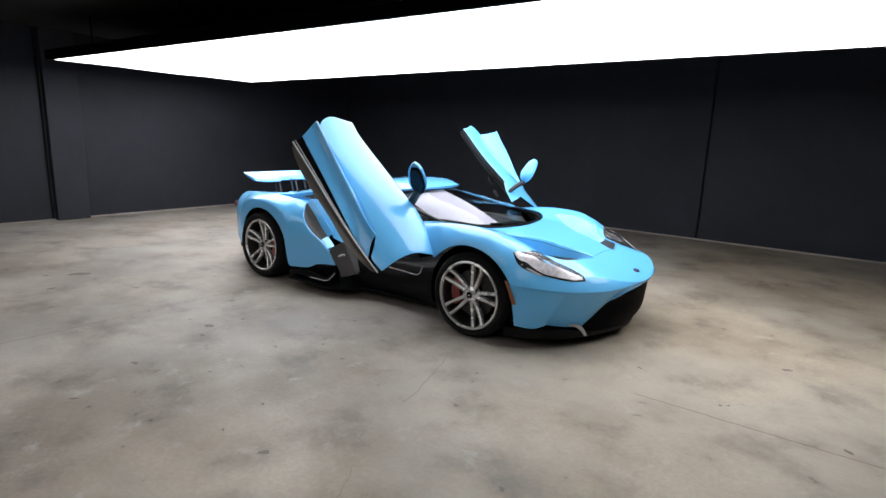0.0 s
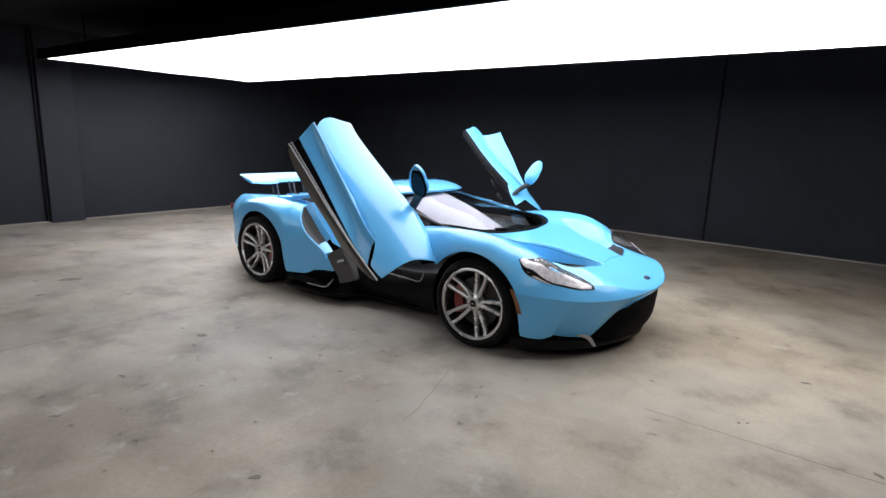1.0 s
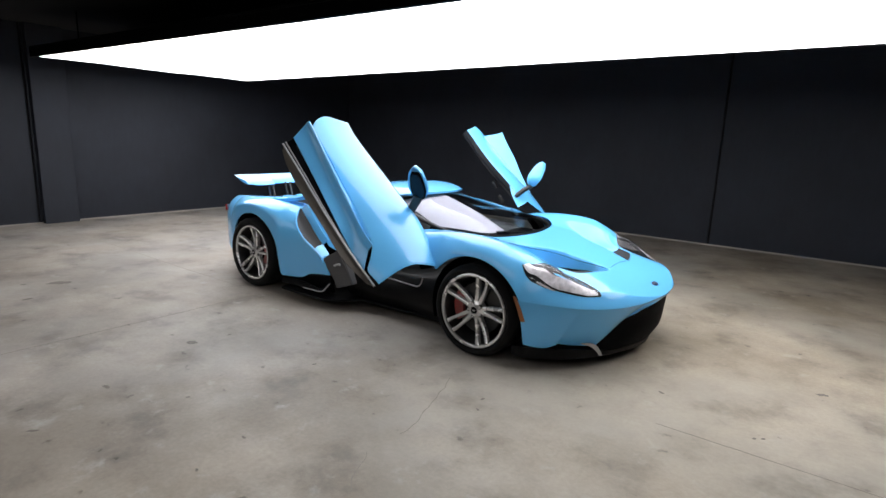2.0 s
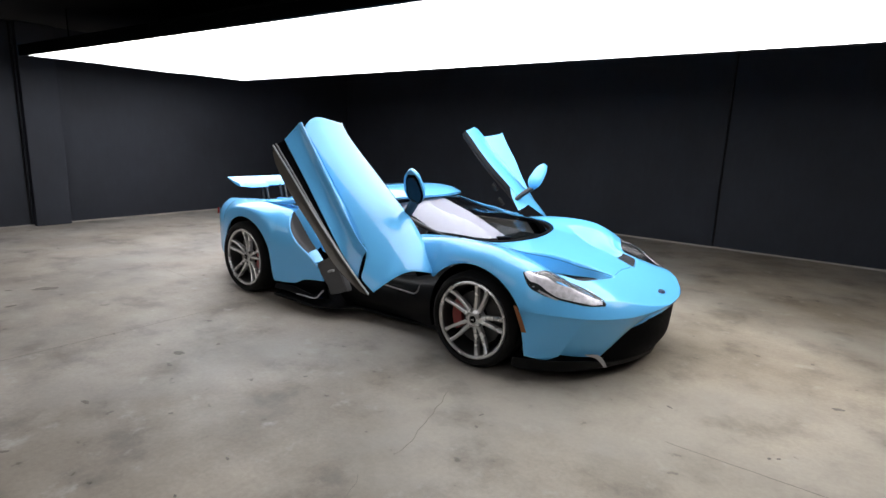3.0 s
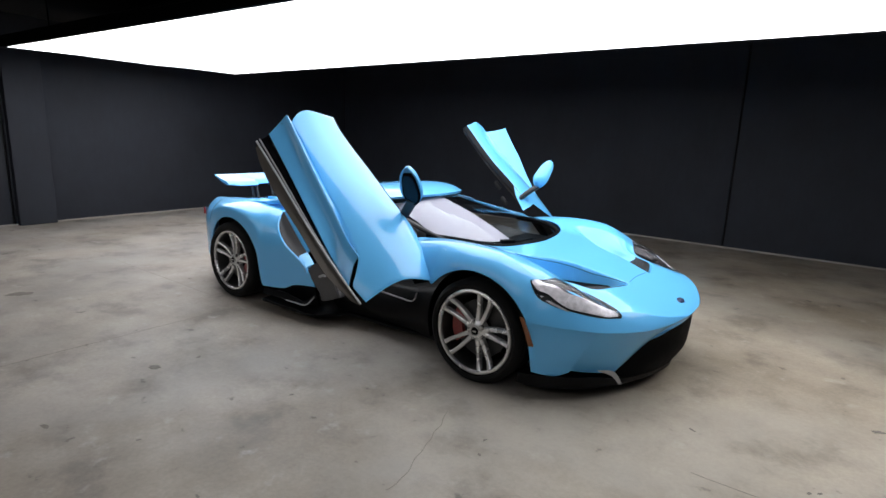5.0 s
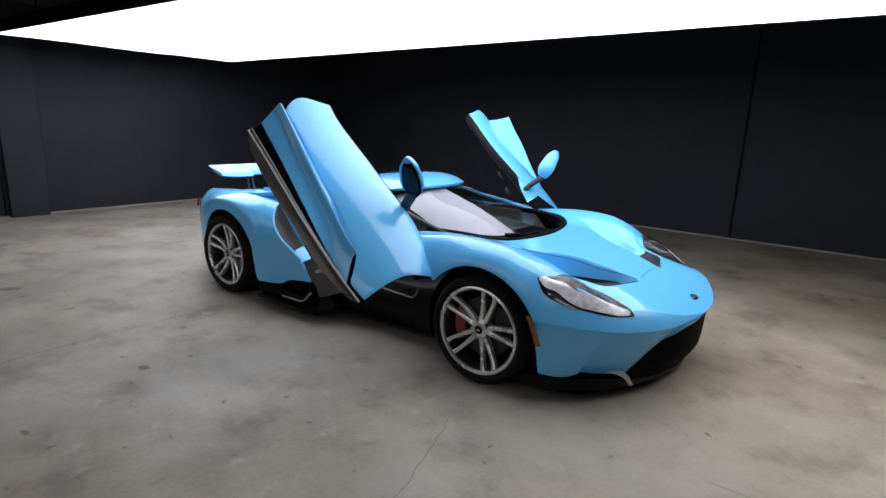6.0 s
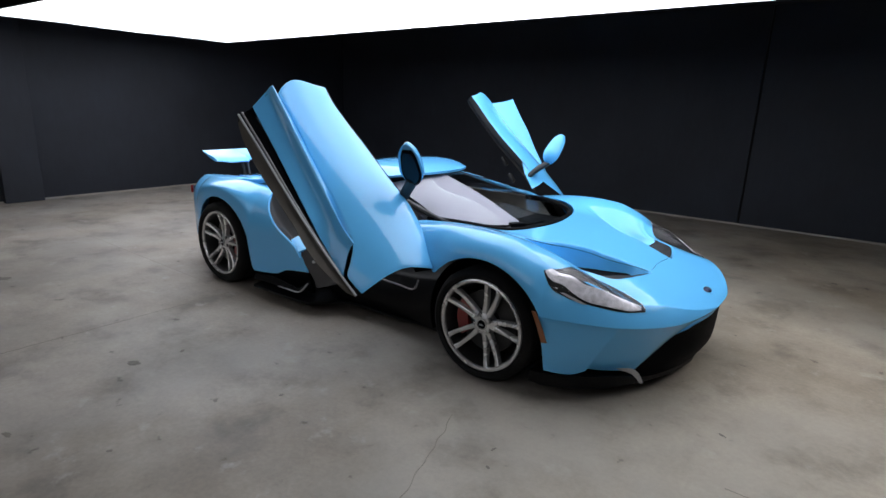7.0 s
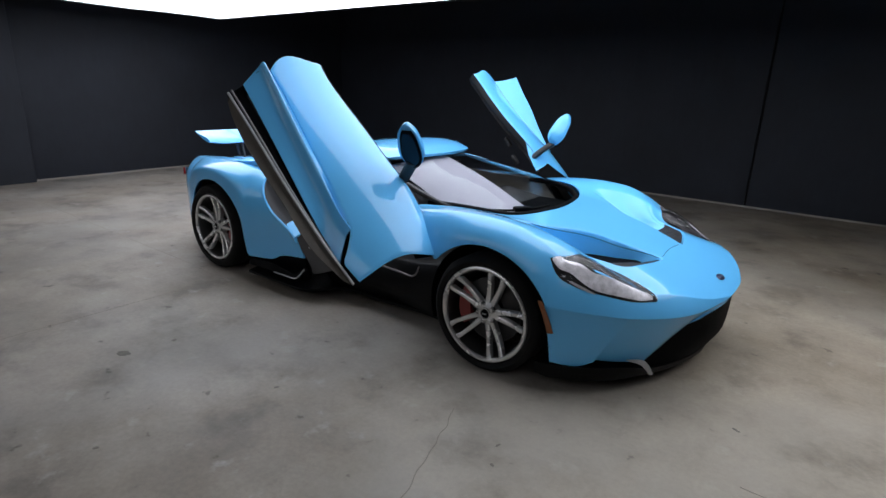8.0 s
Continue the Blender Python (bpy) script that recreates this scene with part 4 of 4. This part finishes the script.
    bmesh.ops.bevel(bm, geom=bm.edges[:], offset=0.008, segments=2, affect="EDGES", clamp_overlap=True)
    part("latch_post", bm, DUCT, car, "grey plastic post behind the door opening")
    part("latch_pin", tube(bmesh.new(), [(-1.525, side * 0.915, 0.408), (-1.495, side * 0.915, 0.422), (-1.455, side * 0.915, 0.432)], 0.011, 8, 8), PALE_TRIM, car, "short pale latch pin")

for cx, r, zc in ((-0.02, 0.404, 0.335), (-2.69, 0.407, 0.345)):
    for side in (-1, 1):
        rows = []
        for a in np.linspace(-0.35, math.pi + 0.35, 28):
            rows.append([(cx + r * math.cos(a), side * y, max(zc + r * math.sin(a), 0.17)) for y in np.linspace(0.60, 0.90, 5)])
        part("wheel_liner", thicken(grid(rows), 0.004), BLACK_PLASTIC, car, "black wheel arch liner")

for side in (-1, 1):
    bm = tube(bmesh.new(), [(-1.05, side * 0.735, 0.355), (-0.815, side * 0.735, 0.345), (-0.70, side * 0.755, 0.35), (-0.655, side * 0.765, 0.38), (-0.64, side * 0.76, 0.43)], 0.006, 6, 30)
    part("sill_trim", bm, SEAL, car, "thin pale trim line on the sill")

# cabin
part("dashboard", shift(boxed(-0.22, 0.22, -0.56, 0.56, -0.07, 0.07, bevel=0.05), pose(-0.60, 0, 0.69, 0, 8, 0)), LEATHER, car, "dark dashboard")
part("bulkhead", boxed(-1.62, -1.52, -0.58, 0.58, 0.2, 0.98, bevel=0.03), LEATHER, car, "dark cabin bulkhead")
for side in (-1, 1):
    seat = part("seat", shift(boxed(-0.24, 0.24, -0.20, 0.20, -0.06, 0.06, bevel=0.04), pose(-1.15, side * 0.28, 0.30, 0, -10, 0)), LEATHER, car, "black bucket seat")
    part("backrest", shift(boxed(-0.06, 0.06, -0.21, 0.21, -0.30, 0.30, bevel=0.04), pose(-1.42, side * 0.28, 0.58, 0, -20, 0)), LEATHER, seat)
    part("headrest", shift(boxed(-0.04, 0.04, -0.13, 0.13, -0.08, 0.08, bevel=0.03), pose(-1.53, side * 0.28, 0.90, 0, -15, 0)), LEATHER, seat)
rows = []
for a in np.linspace(0, 2 * math.pi, 32, endpoint=False):
    rows.append([((0.15 + 0.016 * math.cos(b)) * math.cos(a), (0.17 + 0.016 * math.cos(b)) * math.sin(a), 0.016 * math.sin(b)) for b in np.linspace(0, 2 * math.pi, 8, endpoint=False)])
bm = grid(rows, close_u=True, close_v=True)
box(bm, -0.03, 0.03, -0.16, 0.16, -0.012, 0.012, bevel=0.005)
part("steering_wheel", shift(bm, pose(-0.86, 0.30, 0.66, 0, 65, 0)), LEATHER, car, "black steering wheel")
part("rear_view_mirror", shift(boxed(-0.012, 0.012, -0.11, 0.11, -0.03, 0.03, bevel=0.01), pose(-0.98, 0.02, 0.97, 0, 15, 0)), BLACK_PLASTIC, car, "black interior mirror")


# ---- rear wing on two struts ----
def wing_blade():
    rows = []
    for y in np.linspace(-0.56, 0.56, 113):
        tip = step(0.40, 0.56, abs(y))
        lead, trail, lift = -3.30 - 0.03 * tip - 0.13 * (1 - step(0.195, 0.225, abs(y))), -3.60 + 0.015 * tip, 0.012 * tip
        prof = []
        for c, h in ((0, 0.0), (0.06, 0.018), (0.25, 0.034), (0.6, 0.036), (1.0, 0.046), (1.0, 0.038), (0.6, 0.002), (0.25, -0.014), (0.06, -0.012)):
            prof.append((lead + (trail - lead) * c, y, 0.962 + 0.05 * c + h * (1 - 0.25 * tip) + lift))
        rows.append(prof)
    bm = grid(rows, close_v=True)
    bm.verts.ensure_lookup_table()
    bm.faces.new([bm.verts[i] for i in range(9)])
    bm.faces.new([bm.verts[len(bm.verts) - 9 + i] for i in range(9)])
    return bm


wing = part("rear_wing", wing_blade(), PAINT, car, "pale blue raised rear wing")
for y in (-0.225, 0.02, 0.225):
    for x in (-3.35, -3.44):
        part("strut", tube(bmesh.new(), [(x + 0.06, y, 0.76), (x, y, 0.97)], 0.013, 8, 4), BARREL, wing, "dark metal strut")
    part("strut_base", boxed(-3.42, -3.20, y - 0.06, y + 0.06, 0.78, 0.815, bevel=0.012), PAINT, wing)


# ---- doors, swung up ----
# the open door is drawn in a frame of its own: along its length, across it towards the car, and out of its skin
DOOR_AT = np.array((-0.90, -1.10, 1.14))
DOOR_UP, DOOR_IN, DOOR_OUT = np.array((-0.6708, 0.0938, 0.7357)), np.array((0.1347, 0.9909, -0.0035)), np.array((0.7293, -0.0967, 0.6773))


def skin_h(a, b):
    """The gently crowned and twisted outer skin."""
    return 0.0278 - 0.1041 * a + 0.1285 * b - 0.0385 * a * a - 0.219 * a * b - 0.8068 * b * b + 0.1381 * a**3 + 0.0125 * a * a * b + 0.3272 * a * b * b - 0.0311 * b**3


def door_point(a, b, n):
    return tuple(DOOR_AT + a * DOOR_UP + b * DOOR_IN + n * DOOR_OUT)


def on_skin(a, b, lift=0.0):
    return door_point(a, b, skin_h(a, b) + lift)


HEM = [(-0.731, -0.243), (-0.666, -0.265), (-0.604, -0.278), (-0.543, -0.245), (-0.448, -0.202), (-0.353, -0.202), (-0.24, -0.2), (-0.117, -0.2), (0.096, -0.201), (0.261, -0.198), (0.408, -0.199), (0.543, -0.204), (0.663, -0.221)]
BELT = [(-0.744, 0.198), (-0.651, 0.224), (-0.552, 0.245), (-0.391, 0.275), (-0.258, 0.276), (-0.097, 0.245), (0.091, 0.227), (0.235, 0.214), (0.449, 0.180), (0.61, 0.155), (0.73, 0.153)]
FRONT_END = [(-0.731, -0.243), (-0.715, -0.177), (-0.701, -0.115), (-0.693, -0.035), (-0.699, 0.032), (-0.721, 0.111), (-0.744, 0.198)]
REAR_END = [(0.663, -0.221), (0.721, -0.164), (0.755, -0.109), (0.765, -0.049), (0.75, 0.024), (0.737, 0.081), (0.73, 0.153)]
LIP = [door_point(*p) for p in ((-0.452, -0.206, -0.028), (-0.345, -0.222, -0.030), (-0.152, -0.232, -0.022), (0.049, -0.258, 0.006), (0.249, -0.293, 0.046), (0.422, -0.312, 0.070), (0.586, -0.336, 0.098))]
FLANGE = [door_point(*p) for p in ((-0.590, -0.285, -0.150), (-0.477, -0.282, -0.168), (-0.335, -0.314, -0.143), (-0.041, -0.361, -0.093), (0.258, -0.409, -0.044), (0.517, -0.453, -0.003))]
STRIP = [(-0.552, -1.406, 0.51), (-0.754, -1.442, 0.718), (-0.957, -1.494, 0.976), (-1.153, -1.54, 1.244), (-1.322, -1.583, 1.471)]
UNDER = [(-0.604, -1.438, 0.525), (-0.772, -1.518, 0.698), (-0.938, -1.547, 0.911), (-1.156, -1.592, 1.177), (-1.27, -1.600, 1.332), (-1.329, -1.589, 1.429)]
BELT_RAIL = [on_skin(a, b, -0.006) for a, b in BELT]
INNER = [(x - 0.03, y + 0.01, z - 0.03) for x, y, z in BELT_RAIL[3:]]
OUTWARD = np.array((0.81, -0.15, 0.565))


def door_skin(nu=120, nk=56):
    """A smooth sheet bounded by the hem, the belt line and the two ends."""
    left, right = spline(HEM, nu), spline(BELT, nu)
    front, rear = spline(FRONT_END, nk), spline(REAR_END, nk)
    rows = []
    for i in range(nu):
        s, row = i / (nu - 1), []
        for j in range(nk):
            k = j / (nk - 1)
            p = (1 - k) * left[i] + k * right[i] + (1 - s) * front[j] + s * rear[j]
            p = p - (1 - s) * ((1 - k) * left[0] + k * right[0]) - s * ((1 - k) * left[-1] + k * right[-1])
            row.append(on_skin(p[0], p[1], -0.004 if i in (0, nu - 1) or j in (0, nk - 1) else 0.0))
        rows.append(row)
    return grid(rows)


def hem_rails(n=40):
    """The flange that stands out from the hem of the skin: its root, its hollow and its rounded edge."""
    root, lip = spline([on_skin(a, b, -0.004) for a, b in HEM[4:]], n), spline(LIP, n)
    bead = [(0.010, -0.006), (0.007, 0.004), (-0.002, 0.008), (-0.010, 0.005), (-0.016, -0.004), (-0.018, -0.016)]
    grow = np.minimum(1.0, np.linspace(0.0, 2.5, n))[:, None]
    rails = [root, root + (lip - root) * 0.5 - DOOR_OUT * 0.012] + [lip + grow * (b * DOOR_IN + h * DOOR_OUT) for b, h in bead]
    return [[tuple(p) for p in r] for r in rails]


def between(a, b, k, low=0.0, high=0.0):
    """A line between two others, bulged outward by low at its start and high at its end."""
    n = 15
    return [tuple(p + (q - p) * k + OUTWARD * (low + (high - low) * i / (n - 1))) for i, (p, q) in enumerate(zip(spline(a, n), spline(b, n)))]


def offset(rail, d):
    return [tuple(np.array(p) + np.array(d)) for p in rail]


def door(side):
    def fin(bm):
        return mirrored(bm) if side > 0 else bm

    ob = part("door", fin(thicken(door_skin(), 0.012)), PAINT, car, "pale blue outer door skin, swung up", angle=45)
    rails = hem_rails()
    part("rolled_edge", fin(thicken(grid([[r[i] for r in rails] for i in range(40)]), 0.003)), PAINT, ob, angle=60)
    part("lower_lip", fin(thicken(loft([rails[-1], between(rails[-1], FLANGE, 0.12, -0.036, -0.006), between(rails[-1], FLANGE, 0.5, -0.026, -0.003), FLANGE], 40, 18), 0.012)), PAINT, ob, "pale blue lower door lip")
    part("lip_gap", fin(thicken(loft([offset(FLANGE, (-0.012, 0, -0.012)), offset(STRIP, (-0.012, 0, -0.012))], 30, 7), 0.012)), BLACK_PLASTIC, ob, "black rubber gap")
    for k, r in ((0.72, 0.0055), (0.97, 0.0065)):
        bm = tube(bmesh.new(), [tuple(np.array(p) + np.array((0.008, -0.012, 0.004))) for p in between(FLANGE, STRIP, k)], r, 8, 40)
        part("seal_strip", fin(bm), SEAL if k < 0.9 else PALE_TRIM, ob, "pale grey door seal")
    part("underside", fin(thicken(loft([offset(STRIP, (-0.006, 0, -0.006)), UNDER], 30, 6), 0.006)), TAUPE, ob, "taupe door underside", smooth=False)
    deep = offset(INNER, (-0.035, -0.08, -0.05))
    part("inner_panel", fin(thicken(loft([offset(UNDER, (-0.012, 0.014, -0.006)), offset(UNDER, (-0.05, 0.08, -0.01)), between(UNDER, deep, 0.4, -0.075, -0.085), deep], 30, 18), 0.01)), BLACK_PLASTIC, ob, "dark inner door panel")
    part("window_frame", fin(thicken(loft([BELT_RAIL[3:], between(BELT_RAIL[3:], INNER, 0.6, 0.004, 0.004), INNER, deep], 40, 10), 0.008)), FRAME, ob, "dark grey window frame")
    low = [tuple(p) for p in spline(BELT_RAIL[:4], 12)]
    foot = [tuple(np.array(p) + np.array((-0.10, -0.05 - 0.1 * k / 11, -0.03))) for k, p in enumerate(low)]
    part("door_foot", fin(thicken(loft([low, foot], 16, 5), 0.006)), BLACK_PLASTIC, ob)
    rim = [on_skin(a, b, -0.006) for a, b in REAR_END[::-1]] + [rails[3][-1], FLANGE[-1], STRIP[-1]]
    far = [tuple(np.array(INNER[-1]) + (np.array(UNDER[-1]) - np.array(INNER[-1])) * k) for k in np.linspace(0, 1, 10)]
    part("door_end", fin(thicken(grid([[tuple(np.array(a) + (np.array(b) - np.array(a)) * k) for a, b in zip(rim, far)] for k in np.linspace(0.10, 1, 5)]), 0.004)), BLACK_PLASTIC, ob)
    for x, y, z in ((-1.035, -0.935, 1.085), (-0.925, -0.885, 0.945)):
        part("door_pull", fin(shift(boxed(-0.016, 0.016, -0.02, 0.02, -0.045, 0.045, bevel=0.012), pose(x, y, z, 0, -40, 0))), GREY_PLASTIC, ob)
    # mirror on its arm
    arm = tube(bmesh.new(), [(-0.725, -0.83, 0.985), (-0.66, -0.86, 1.05), (-0.572, -0.915, 1.122)], 0.040, 10, 16, flat=0.62)
    part("mirror_arm", fin(arm), GREY_PLASTIC, ob, "dark grey mirror arm")
    along = Vector((0.19, -0.51, 0.84)).normalized()
    across = Vector((-0.34, 0.94, 0.0)).cross(along).normalized()
    back = along.cross(across)
    turn = Matrix(((across.x, back.x, along.x, -0.553), (across.y, back.y, along.y, -0.966), (across.z, back.z, along.z, 1.215), (0, 0, 0, 1)))

    def leaf(v):
        """Half width of the mirror from its tip to its foot."""
        return keyed(v, (0.0, 0.0), (0.035, 0.018), (0.10, 0.034), (0.25, 0.058), (0.5, 0.072), (0.7, 0.076), (0.86, 0.060), (0.96, 0.032), (1.0, 0.0))

    rows = []
    for u in np.linspace(0, 1, 26):
        z, w = 0.155 - 0.300 * u, leaf(u)
        deep_in = 0.095 * (w / 0.082) ** 0.7
        rows.append([(w * math.cos(a), deep_in * math.sin(a) if math.sin(a) > 0 else 0.14 * deep_in * math.sin(a), z) for a in np.linspace(0, 2 * math.pi, 24, endpoint=False)])
    bm = grid(rows, close_v=True)
    bmesh.ops.remove_doubles(bm, verts=bm.verts, dist=1e-4)
    part("mirror_housing", fin(shift(bm, turn)), PAINT, ob, "pale blue mirror housing")
    rows = []
    for u in np.linspace(0.10, 0.97, 18):
        w = leaf(u) * 0.80
        rows.append([(w * k + 0.006, -0.015 - 0.002 * (1 - k * k), 0.149 - 0.297 * u) for k in np.linspace(-1, 1, 9)])
    part("mirror_surround", fin(shift(thicken(grid(rows), 0.006), turn)), BLACK_PLASTIC, ob, "black mirror surround")
    rows = [[(p[0] * 0.8, p[1] - 0.006, p[2] * 0.85) for p in row] for row in rows]
    part("mirror_glass", fin(shift(thicken(grid(rows), 0.003), turn)), CHROME, ob, "mirror glass")


door(-1)
door(1)
bm = bmesh.new()
bm.faces.new([bm.verts.new(p) for p in ((-0.80, 0.837, 1.098), (-0.675, 0.849, 0.973), (-0.614, 0.906, 0.936), (-0.632, 0.80, 0.905), (-0.641, 0.752, 0.890), (-0.745, 0.790, 1.012))])
part("hinge_cheek", thicken(bm, 0.004), PAINT, car, "pale blue cheek beside the dark hinge recess", smooth=False)
# black sheet added to stand for the dark recess below the far door
bm = bmesh.new()
rim = [(-0.614, 0.893, 0.942), (-0.54, 0.938, 0.884), (-0.461, 0.985, 0.823), (-0.424, 0.982, 0.784), (-0.565, 0.770, 0.805), (-0.628, 0.765, 0.880), (-0.622, 0.83, 0.915)]
bm.faces.new([bm.verts.new(p) for p in rim])
bmesh.ops.recalc_face_normals(bm, faces=bm.faces)
part("hinge_recess", thicken(bm, 0.006), BLACK_PLASTIC, car, "black triangular sheet standing in for the dark recess at the foot of the far door", smooth=False)
